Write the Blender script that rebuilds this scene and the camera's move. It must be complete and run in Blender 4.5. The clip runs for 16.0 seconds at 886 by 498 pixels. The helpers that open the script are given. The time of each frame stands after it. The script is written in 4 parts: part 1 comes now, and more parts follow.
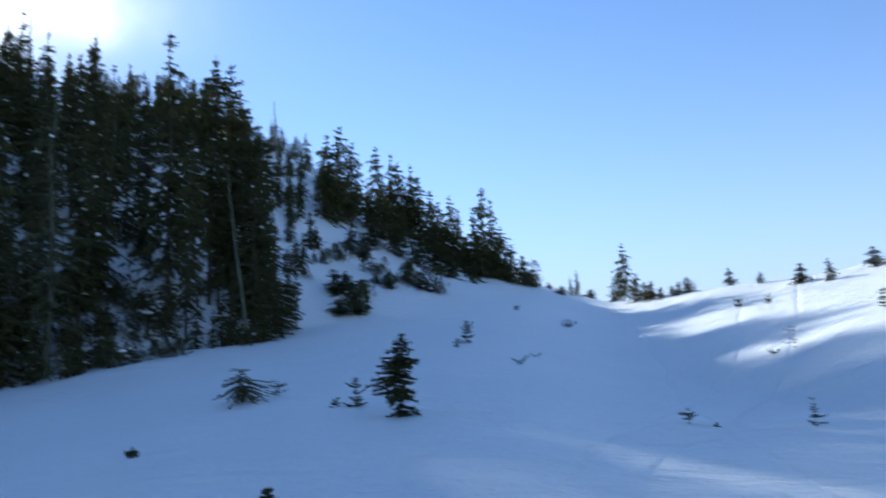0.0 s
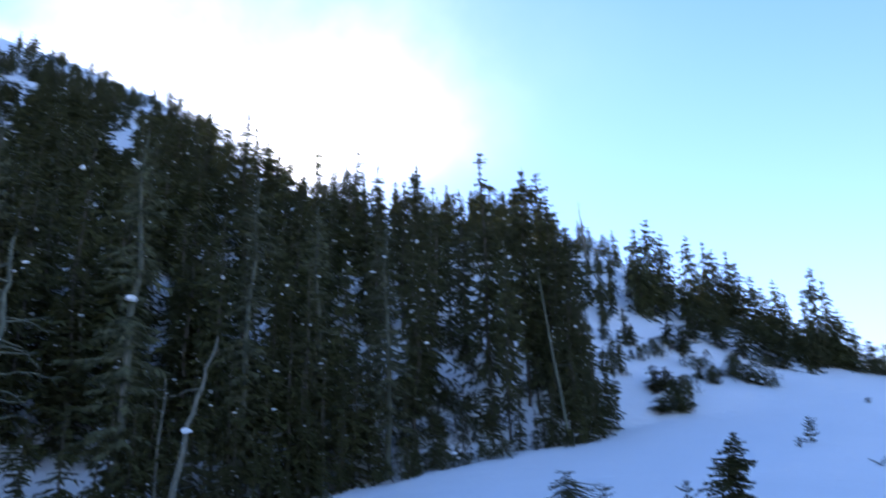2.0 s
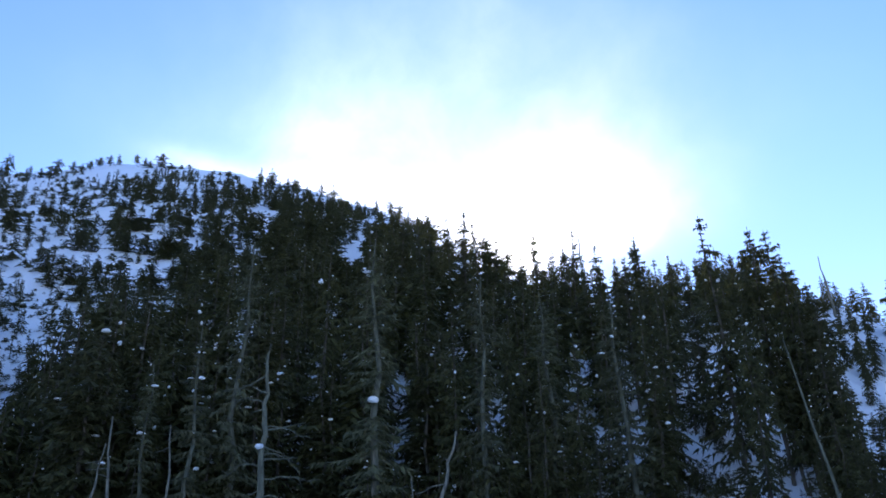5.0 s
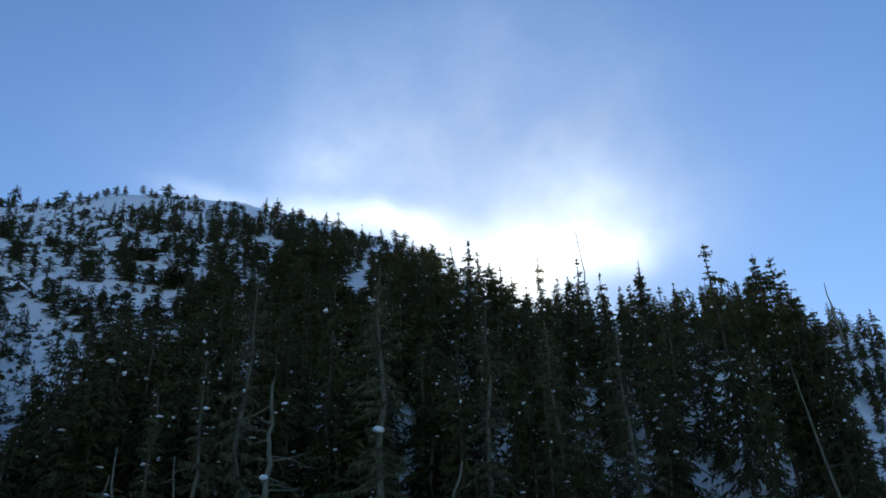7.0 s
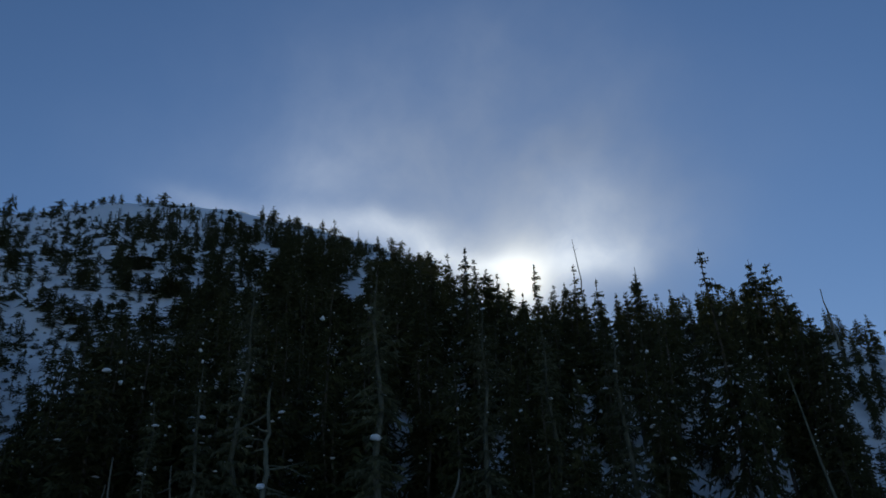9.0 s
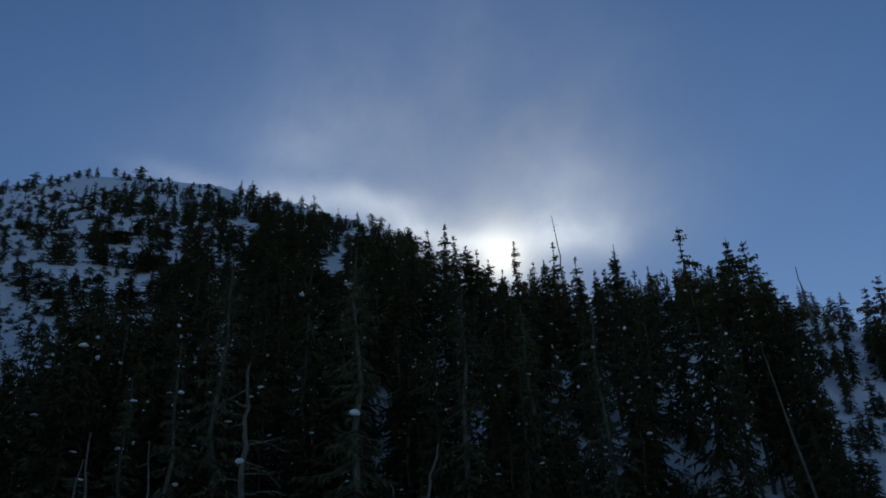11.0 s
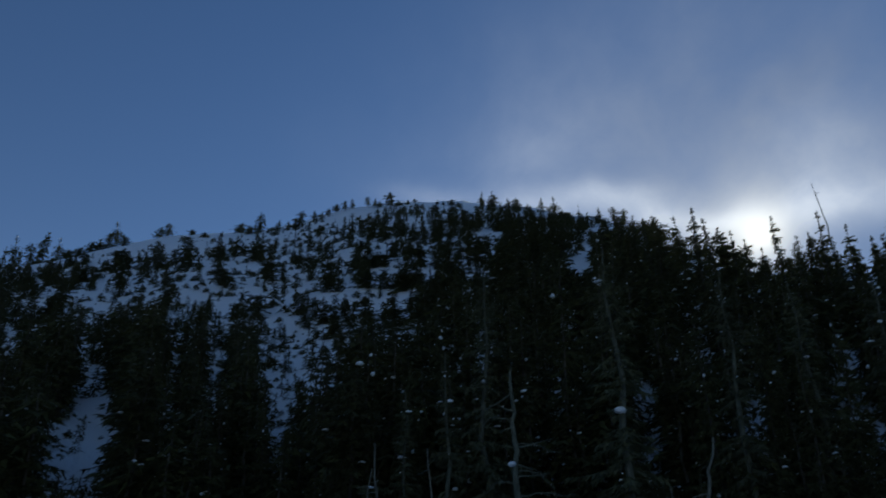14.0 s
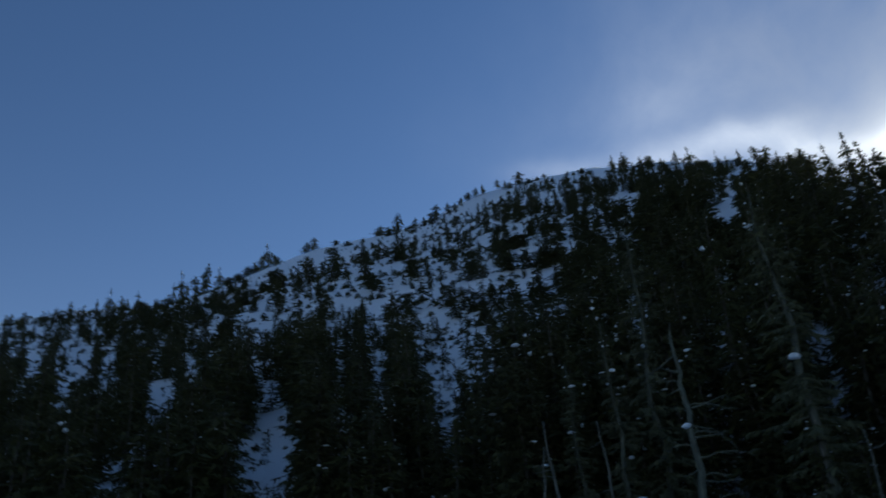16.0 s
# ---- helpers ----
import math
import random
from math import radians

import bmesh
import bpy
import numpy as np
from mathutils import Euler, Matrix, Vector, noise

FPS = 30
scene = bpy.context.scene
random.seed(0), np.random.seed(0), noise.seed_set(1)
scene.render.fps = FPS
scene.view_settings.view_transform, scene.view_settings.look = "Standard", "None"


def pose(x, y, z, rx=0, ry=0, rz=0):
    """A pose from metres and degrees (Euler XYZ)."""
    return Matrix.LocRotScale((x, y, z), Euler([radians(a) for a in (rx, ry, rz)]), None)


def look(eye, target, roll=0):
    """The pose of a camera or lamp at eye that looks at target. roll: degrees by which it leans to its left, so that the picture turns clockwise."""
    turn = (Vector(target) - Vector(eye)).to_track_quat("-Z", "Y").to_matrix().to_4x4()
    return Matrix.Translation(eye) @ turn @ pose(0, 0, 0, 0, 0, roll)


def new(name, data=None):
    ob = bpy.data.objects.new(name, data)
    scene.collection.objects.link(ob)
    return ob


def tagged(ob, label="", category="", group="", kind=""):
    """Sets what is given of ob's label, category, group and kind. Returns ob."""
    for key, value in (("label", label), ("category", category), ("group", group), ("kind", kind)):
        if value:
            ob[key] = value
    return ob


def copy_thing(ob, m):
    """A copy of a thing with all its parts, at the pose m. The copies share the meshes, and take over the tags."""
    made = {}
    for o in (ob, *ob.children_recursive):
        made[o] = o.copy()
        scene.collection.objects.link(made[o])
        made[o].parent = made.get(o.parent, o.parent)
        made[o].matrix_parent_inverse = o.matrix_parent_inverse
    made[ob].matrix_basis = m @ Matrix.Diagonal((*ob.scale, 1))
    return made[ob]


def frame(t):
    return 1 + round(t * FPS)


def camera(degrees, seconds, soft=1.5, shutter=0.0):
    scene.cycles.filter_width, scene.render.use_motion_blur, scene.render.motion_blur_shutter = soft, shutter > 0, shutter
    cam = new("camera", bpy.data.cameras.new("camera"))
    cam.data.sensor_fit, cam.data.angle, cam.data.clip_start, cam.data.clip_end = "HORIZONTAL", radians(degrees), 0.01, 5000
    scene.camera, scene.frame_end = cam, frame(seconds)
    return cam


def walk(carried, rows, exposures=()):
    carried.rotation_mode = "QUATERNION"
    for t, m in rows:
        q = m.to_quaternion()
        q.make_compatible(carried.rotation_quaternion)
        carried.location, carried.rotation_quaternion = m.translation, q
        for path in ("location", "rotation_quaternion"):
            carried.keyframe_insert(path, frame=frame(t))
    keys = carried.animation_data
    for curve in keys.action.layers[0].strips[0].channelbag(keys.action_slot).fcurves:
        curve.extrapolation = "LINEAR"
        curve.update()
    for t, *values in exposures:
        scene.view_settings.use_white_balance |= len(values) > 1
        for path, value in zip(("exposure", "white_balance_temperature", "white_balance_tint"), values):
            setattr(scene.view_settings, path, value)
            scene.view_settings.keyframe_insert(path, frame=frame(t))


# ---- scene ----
# ---------------------------------------------------------------- camera
cam = camera(57.7, 16.0, soft=1.6, shutter=0.5)
EYE = 1.6
TURNS = (   # seconds, tilt, lean, turn in degrees; the camera is held in one place
    (0.0, 100.42, 2.07, 0.42),
    (0.2, 101.20, 2.30, 3.24),
    (0.5, 102.78, 2.00, 6.58),
    (0.7, 103.95, 2.48, 8.49),
    (1.0, 104.02, 1.94, 12.19),
    (1.2, 104.55, 2.08, 14.40),
    (1.5, 105.86, 1.53, 17.44),
    (1.7, 106.42, 1.08, 19.59),
    (2.0, 107.99, 1.05, 22.73),
    (2.2, 109.33, -0.00, 25.18),
    (2.5, 110.77, -0.09, 29.23),
    (2.7, 111.51, -0.35, 31.86),
    (3.0, 112.58, -0.12, 36.53),
    (3.2, 113.30, -0.03, 38.66),
    (3.5, 114.87, -0.89, 39.01),
    (3.7, 114.42, -1.11, 36.86),
    (4.0, 112.98, 0.54, 37.81),
    (4.2, 113.31, 0.96, 38.45),
    (6.3, 115.18, 1.67, 39.94),
    (6.5, 115.44, 1.76, 39.91),
    (7.0, 116.43, 1.67, 40.07),
    (7.5, 115.52, 1.23, 40.31),
    (8.0, 115.37, 1.82, 39.99),
    (8.5, 116.08, 1.87, 39.47),
    (9.0, 116.96, 1.98, 39.95),
    (9.2, 116.86, 2.12, 39.77),
    (11.3, 115.11, 2.34, 38.51),
    (11.5, 115.16, 2.19, 39.01),
    (12.0, 115.00, 2.67, 40.73),
    (12.5, 114.27, 3.89, 41.95),
    (12.7, 114.80, 4.95, 43.10),
    (13.0, 115.31, 4.79, 45.59),
    (13.2, 115.30, 2.70, 46.70),
    (13.5, 116.05, 2.33, 52.55),
    (13.7, 116.61, 1.98, 55.33),
    (14.0, 115.80, 1.19, 57.15),
    (14.2, 115.52, 1.08, 58.05),
    (14.5, 116.10, 1.11, 58.71),
    (15.0, 116.81, 2.61, 59.53),
    (15.2, 115.49, 3.95, 61.07),
    (15.5, 114.84, 4.65, 64.52),
    (15.7, 114.78, 4.35, 66.75),
    (16.0, 115.20, 5.27, 69.99),
)
EXPOSURES = (   # seconds, stops, kelvin, tint
    (0.0, 1.02, 5720, 5), (0.5, 1.25, 5680, 7), (1.0, 1.4, 5660, 10), (2.0, 1.74, 5600, 15), (3.0, 1.98, 5600, 19), (3.5, 2.04, 5600, 19), (4.2, 1.96, 5600, 19), (6.3, 0.92, 5840, 5),
    (7.0, 0.66, 5900, 2), (7.5, 0.26, 5940, 2), (8.0, -0.02, 5900, 3), (9.0, -0.46, 5800, 3), (12.0, -0.66, 5680, 4), (13.5, -0.73, 5600, 4), (14.5, -0.5, 5620, 4), (16.0, -0.28, 5640, 4))
walk(cam, [(t, pose(0, 0, EYE, a, b, c)) for t, a, b, c in TURNS], EXPOSURES)

# ---------------------------------------------------------------- sky and sun
SUN_AZ, SUN_EL = -32.8, 24.3          # degrees, clockwise from +y


def direction(az, el):
    a, e = radians(az), radians(el)
    return Vector((math.sin(a) * math.cos(e), math.cos(a) * math.cos(e), math.sin(e)))


SUN_WAY = direction(SUN_AZ, SUN_EL)


class Nodes:
    """Short hand for a node tree."""

    def __init__(self, tree):
        self.tree = tree
        tree.nodes.clear()

    def add(self, kind, settings=None, **values):
        n = self.tree.nodes.new(kind)
        if settings:
            n.operation = settings["operation"]
            if "use_clamp" in settings:
                n.use_clamp = settings["use_clamp"]
        for key, v in values.items():
            key = int(key[1:]) if key[0] == "i" and key[1:].isdigit() else key.replace("_", " ")
            if isinstance(v, bpy.types.NodeSocket):
                self.tree.links.new(v, n.inputs[key])
            else:
                n.inputs[key].default_value = v
        return n

    def math(self, op, a, b=0.0, clamp=False):
        return self.add("ShaderNodeMath", {"operation": op, "use_clamp": clamp}, i0=a, i1=b).outputs[0]

    def noise(self, vec, scale, detail=4.0, rough=0.55, distortion=0.0):
        return self.add("ShaderNodeTexNoise", None, Vector=vec, Scale=scale, Detail=detail,
                        Roughness=rough, Distortion=distortion).outputs[0]

    def ramp(self, fac, *stops):
        n = self.add("ShaderNodeValToRGB", None, Fac=fac)
        e = n.color_ramp.elements
        while len(e) < len(stops):
            e.new(0.5)
        for k, (p, c) in enumerate(stops):
            e[k].position = p
            e[k].color = (c, c, c, 1) if isinstance(c, (int, float)) else (*c, 1)
        return n.outputs[0]

    def mix(self, fac, a, b, blend="MIX"):
        n = self.tree.nodes.new("ShaderNodeMix")
        n.data_type, n.blend_type = "RGBA", blend
        for s, v in ((0, fac), (6, a), (7, b)):
            if isinstance(v, bpy.types.NodeSocket):
                self.tree.links.new(v, n.inputs[s])
            else:
                n.inputs[s].default_value = v if s == 0 else (*v, 1)
        return n.outputs[2]


world = bpy.data.worlds.new("winter_sky")
scene.world = world
world.use_nodes = True
w = Nodes(world.node_tree)
sky = w.add("ShaderNodeTexSky")
sky.sky_type, sky.sun_disc = "NISHITA", False
sky.sun_elevation, sky.sun_rotation = radians(SUN_EL), radians(SUN_AZ)
sky.altitude, sky.air_density, sky.dust_density, sky.ozone_density = 2000.0, 1.0, 0.2, 2.0
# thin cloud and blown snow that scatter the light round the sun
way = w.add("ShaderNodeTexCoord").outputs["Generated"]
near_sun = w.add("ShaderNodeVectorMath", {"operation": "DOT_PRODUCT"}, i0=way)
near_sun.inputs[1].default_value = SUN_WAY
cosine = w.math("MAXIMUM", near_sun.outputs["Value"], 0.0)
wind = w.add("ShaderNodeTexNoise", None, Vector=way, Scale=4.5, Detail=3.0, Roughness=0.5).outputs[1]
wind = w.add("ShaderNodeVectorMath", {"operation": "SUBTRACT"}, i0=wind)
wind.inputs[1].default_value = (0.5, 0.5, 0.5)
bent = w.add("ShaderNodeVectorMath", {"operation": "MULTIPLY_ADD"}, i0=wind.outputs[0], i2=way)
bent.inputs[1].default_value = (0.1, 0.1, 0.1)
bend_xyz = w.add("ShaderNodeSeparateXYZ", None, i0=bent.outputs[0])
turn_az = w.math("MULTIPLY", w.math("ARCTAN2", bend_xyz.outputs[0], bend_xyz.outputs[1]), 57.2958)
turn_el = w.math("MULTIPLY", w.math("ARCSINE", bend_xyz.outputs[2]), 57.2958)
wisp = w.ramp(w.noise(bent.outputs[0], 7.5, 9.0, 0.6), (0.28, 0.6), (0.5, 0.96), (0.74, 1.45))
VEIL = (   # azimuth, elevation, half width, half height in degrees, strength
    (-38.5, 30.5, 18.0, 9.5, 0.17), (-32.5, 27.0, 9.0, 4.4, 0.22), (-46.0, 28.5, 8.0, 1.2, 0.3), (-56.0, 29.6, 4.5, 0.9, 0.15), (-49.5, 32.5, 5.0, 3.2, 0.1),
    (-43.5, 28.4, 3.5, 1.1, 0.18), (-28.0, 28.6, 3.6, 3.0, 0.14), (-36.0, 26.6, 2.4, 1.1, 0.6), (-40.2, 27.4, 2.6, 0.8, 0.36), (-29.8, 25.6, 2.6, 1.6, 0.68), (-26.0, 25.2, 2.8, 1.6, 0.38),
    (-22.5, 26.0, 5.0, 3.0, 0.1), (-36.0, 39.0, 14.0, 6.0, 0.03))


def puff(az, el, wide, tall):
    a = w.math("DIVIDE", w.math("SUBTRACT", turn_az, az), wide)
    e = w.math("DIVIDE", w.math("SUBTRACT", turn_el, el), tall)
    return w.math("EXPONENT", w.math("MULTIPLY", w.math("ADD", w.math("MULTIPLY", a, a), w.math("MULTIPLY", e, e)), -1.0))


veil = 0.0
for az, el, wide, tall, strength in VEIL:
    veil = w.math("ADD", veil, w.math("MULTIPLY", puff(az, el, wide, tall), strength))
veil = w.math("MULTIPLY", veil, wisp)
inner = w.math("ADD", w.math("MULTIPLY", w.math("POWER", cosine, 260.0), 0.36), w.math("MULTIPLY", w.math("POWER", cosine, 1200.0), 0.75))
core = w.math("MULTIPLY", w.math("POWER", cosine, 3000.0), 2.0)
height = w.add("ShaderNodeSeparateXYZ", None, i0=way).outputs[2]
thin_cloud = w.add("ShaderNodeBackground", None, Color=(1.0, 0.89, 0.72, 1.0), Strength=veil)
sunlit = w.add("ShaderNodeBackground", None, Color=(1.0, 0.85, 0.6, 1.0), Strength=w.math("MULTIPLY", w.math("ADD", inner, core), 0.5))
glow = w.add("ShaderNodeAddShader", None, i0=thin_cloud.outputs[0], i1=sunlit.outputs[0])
# pale haze low over the horizon
low = w.math("EXPONENT", w.math("MULTIPLY", w.math("MAXIMUM", height, 0.0), -7.0))
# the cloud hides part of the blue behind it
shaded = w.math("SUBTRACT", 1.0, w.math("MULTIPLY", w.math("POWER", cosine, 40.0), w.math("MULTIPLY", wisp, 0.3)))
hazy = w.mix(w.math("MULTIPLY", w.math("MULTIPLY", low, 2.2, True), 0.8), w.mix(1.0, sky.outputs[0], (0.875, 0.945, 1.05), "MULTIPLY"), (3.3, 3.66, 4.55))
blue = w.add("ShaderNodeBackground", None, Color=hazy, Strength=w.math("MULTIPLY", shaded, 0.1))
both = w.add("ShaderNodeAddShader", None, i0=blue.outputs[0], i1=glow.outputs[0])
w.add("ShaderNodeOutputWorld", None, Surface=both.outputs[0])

lamp = bpy.data.lights.new("sun", "SUN")
lamp.energy, lamp.angle, lamp.color = 3.2, radians(1.2), (1.0, 0.93, 0.83)
sun = new("sun", lamp)
sun.matrix_world = look(SUN_WAY * 100, (0, 0, 0))

# ---------------------------------------------------------------- materials


def material(name):
    m = bpy.data.materials.new(name)
    m.use_nodes = True
    return m, Nodes(m.node_tree)


def finish(n, shader):
    n.add("ShaderNodeOutputMaterial", None, Surface=shader.outputs[0])


def snow_material():
    m, n = material("snow")
    at = n.add("ShaderNodeNewGeometry").outputs["Position"]
    patches = n.noise(at, 0.08, 5.0, 0.6)
    grain = n.noise(at, 9.0, 6.0, 0.7)
    drift = n.noise(n.add("ShaderNodeMapping", None, Vector=at, Scale=(0.5, 1.6, 0.6), Rotation=(0, 0, 0.5)).outputs[0], 0.9, 6.0, 0.6)
    crust = n.noise(at, 2.6, 6.0, 0.62)
    colour = n.mix(n.ramp(patches, (0.35, 0.0), (0.7, 1.0)), (0.86, 0.885, 0.875), (0.915, 0.93, 0.915))
    colour = n.mix(n.ramp(crust, (0.6, 0.0), (0.8, 0.35)), colour, (0.72, 0.78, 0.82))
    place = n.add("ShaderNodeSeparateXYZ", None, i0=at)
    wander = n.math("MULTIPLY", n.math("SUBTRACT", n.noise(at, 0.045, 1.0), 0.5), 6.0)
    tracks = None
    for slope, offset in ((0.45, 5.2), (0.52, 5.6), (0.18, 12.0)):
        line = n.math("SUBTRACT", n.math("ADD", place.outputs[0], wander), n.math("ADD", n.math("MULTIPLY", place.outputs[1], slope), offset - 9.0))
        groove = n.math("EXPONENT", n.math("MULTIPLY", n.math("MULTIPLY", line, line), -60.0))
        tracks = groove if tracks is None else n.math("ADD", tracks, groove)
    height = n.math("ADD", n.math("MULTIPLY", drift, 0.42), n.math("ADD", n.math("MULTIPLY", crust, 0.2), n.math("MULTIPLY", grain, 0.012)))
    height = n.math("SUBTRACT", height, n.math("MULTIPLY", tracks, 0.07))
    bump = n.add("ShaderNodeBump", None, Strength=0.85, Distance=1.0, Height=height)
    s = n.add("ShaderNodeBsdfPrincipled", None, Base_Color=colour, Roughness=0.62, Normal=bump.outputs[0])
    s.inputs["Specular IOR Level"].default_value = 0.3
    finish(n, s)
    return m


def needle_material(name, dark, light):
    m, n = material(name)
    at = n.add("ShaderNodeNewGeometry").outputs["Position"]
    each = n.add("ShaderNodeObjectInfo").outputs["Random"]
    isle = n.add("ShaderNodeNewGeometry").outputs["Random Per Island"]
    patch = n.noise(at, 0.9, 3.0)
    fac = n.math("ADD", n.math("MULTIPLY", isle, 0.5), n.math("MULTIPLY", patch, 0.5))
    colour = n.mix(fac, dark, light)
    colour = n.mix(n.math("MULTIPLY", each, 0.35), colour, (0.045, 0.038, 0.018))
    s = n.add("ShaderNodeBsdfPrincipled", None, Base_Color=colour, Roughness=0.65)
    s.inputs["Specular IOR Level"].default_value = 0.25
    t = n.add("ShaderNodeBsdfTranslucent", None, Color=colour)
    finish(n, n.add("ShaderNodeMixShader", None, i0=0.18, i1=s.outputs[0], i2=t.outputs[0]))
    return m


def bark_material(name, dark, light, scale=6.0):
    m, n = material(name)
    at = n.add("ShaderNodeTexCoord").outputs["Object"]
    long = n.add("ShaderNodeMapping", None, Vector=at, Scale=(1.0, 1.0, 0.18)).outputs[0]
    ridges = n.noise(long, scale, 6.0, 0.65, 0.4)
    lichen = n.noise(at, 1.7, 4.0)
    colour = n.mix(n.ramp(ridges, (0.35, 0.0), (0.68, 1.0)), dark, light)
    colour = n.mix(n.ramp(lichen, (0.55, 0.0), (0.7, 0.5)), colour, (0.16, 0.17, 0.12))
    bump = n.add("ShaderNodeBump", None, Strength=0.8, Distance=0.05, Height=ridges)
    finish(n, n.add("ShaderNodeBsdfPrincipled", None, Base_Color=colour, Roughness=0.9, Normal=bump.outputs[0]))
    return m


SNOW = snow_material()
NEEDLES = needle_material("dark_needles", (0.037, 0.038, 0.012), (0.108, 0.11, 0.033))
LICHEN = needle_material("lichen_hung_needles", (0.066, 0.068, 0.03), (0.18, 0.184, 0.09))
BARK = bark_material("grey_brown_bark", (0.044, 0.037, 0.024), (0.125, 0.106, 0.074))
PALE_BARK = bark_material("lichened_grey_bark", (0.05, 0.052, 0.033), (0.145, 0.15, 0.096), 7.0)
DEADWOOD = bark_material("weathered_dead_wood", (0.07, 0.068, 0.048), (0.205, 0.195, 0.14), 9.0)

# ---------------------------------------------------------------- ground
# terrain begin
AZ = np.array([-180, -150, -110, -99, -94, -88, -84, -77, -71, -64, -59, -53, -47.5, -43, -39, -34, -28, -20, -12, -6, 0, 4, 8, 11.5, 18, 26, 32, 45, 70, 120, 180.0])
CREST_EL = np.array([0, 6, 18, 20.0, 21.0, 21.8, 23.3, 25.6, 26.55, 28.5, 29.2, 28.8, 27.9, 26.7, 24.6, 22.0, 20.6, 19.0, 17.3, 13.5, 10.0, 8.4, 7.4, 6.1, 6.7, 7.0, 7.8, 8.4, 6, 0, 0])
CREST_R = np.array([300, 320, 330, 330, 325, 315, 310, 305, 300, 300, 300, 290, 260, 220, 170, 130, 115, 105, 100, 94, 92, 94, 100, 102, 72, 60, 55, 50, 60, 150, 300])
FOOT_R = np.array([60, 58, 54, 52, 50, 50, 50, 50, 50, 50, 50, 50, 50, 50, 50, 50, 50, 50, 55, 60, 60, 58, 54, 50, 36, 24, 20, 18, 20, 40, 60])
FOOT_Z = np.array([-6, -4, -2, -1, -1, -1, -1, -1, -1, -1, -0.5, 0, 0, 0.4, 0.6, 1.8, 2.8, 4.2, 5.8, 7.4, 7.6, 6.8, 5.2, 3.6, 1.5, 0.7, 0.5, 0.4, 0, -2, -6.0])


def lattice(ix, iy):
    n = (ix * 374761393 + iy * 668265263) & 0x7FFFFFFF
    n = ((n ^ (n >> 13)) * 1274126177) & 0x7FFFFFFF
    return ((n ^ (n >> 16)) & 0xFFFF) / 65535.0


def value_noise(x, y):
    ix, iy = np.floor(x).astype(np.int64), np.floor(y).astype(np.int64)
    fx, fy = x - ix, y - iy
    fx, fy = fx * fx * (3 - 2 * fx), fy * fy * (3 - 2 * fy)
    a = lattice(ix, iy) * (1 - fx) + lattice(ix + 1, iy) * fx
    b = lattice(ix, iy + 1) * (1 - fx) + lattice(ix + 1, iy + 1) * fx
    return a * (1 - fy) + b * fy - 0.5


def fbm(x, y, octaves=4):
    total = 0.0
    for k in range(octaves):
        total = total + value_noise(x * 2 ** k + 17.3 * k, y * 2 ** k - 9.1 * k) * 0.5 ** k
    return total


def smooth_interp(v, xs, ys):
    return (np.interp(v - 1.2, xs, ys) + 2 * np.interp(v, xs, ys) + np.interp(v + 1.2, xs, ys)) / 4


def terrain(x, y):
    x, y = np.asarray(x, float), np.asarray(y, float)
    r = np.hypot(x, y)
    az = np.degrees(np.arctan2(x, y))
    rc, rf = smooth_interp(az, AZ, CREST_R), smooth_interp(az, AZ, FOOT_R)
    zc, zf = 1.6 + rc * np.tan(np.radians(smooth_interp(az, AZ, CREST_EL))), smooth_interp(az, AZ, FOOT_Z)
    near = zf * np.clip(r / rf, 0, 1) ** 1.6
    u = np.clip((r - rf) / (rc - rf), 0, 1)
    slope = zf + (zc - zf) * (u * 1.06 - 0.06 * u ** 4)
    over = np.clip(r - rc, 0, None)
    down = zc - 0.20 * over - 0.0011 * np.minimum(over, 250) ** 2
    down = np.where(over > 0, np.maximum(down, zc - 0.75 * np.abs(zc) - 6 - 0.01 * over), zc)
    z = np.where(r < rf, near, np.where(r < rc, slope, down))
    hill = np.clip((r - rf * 0.8) / 40, 0, 1) * np.clip((zc - zf) / 40, 0.12, 1)
    z = z + fbm(x / 26, y / 26, 4) * 2.6 * hill + fbm(x / 7.0, y / 7.0, 4) * (0.22 + 0.8 * hill) * np.clip(r / 12, 0, 1)
    z = z + fbm(x / 1.9 + 40, y / 2.6, 3) * 0.09 * np.clip(r / 10, 0, 1) * (1 - hill)
    return z
# terrain end


def ground_z(x, y):
    return float(terrain(x, y))


def mesh_object(name, verts, faces, mat, parent=None, smooth=False):
    me = bpy.data.meshes.new(name)
    me.from_pydata(np.asarray(verts).tolist(), [], faces.tolist() if isinstance(faces, np.ndarray) else faces)
    me.materials.append(mat)
    if smooth:
        me.polygons.foreach_set("use_smooth", [True] * len(me.polygons))
    me.update()
    ob = new(name, me)
    ob.parent = parent
    return ob


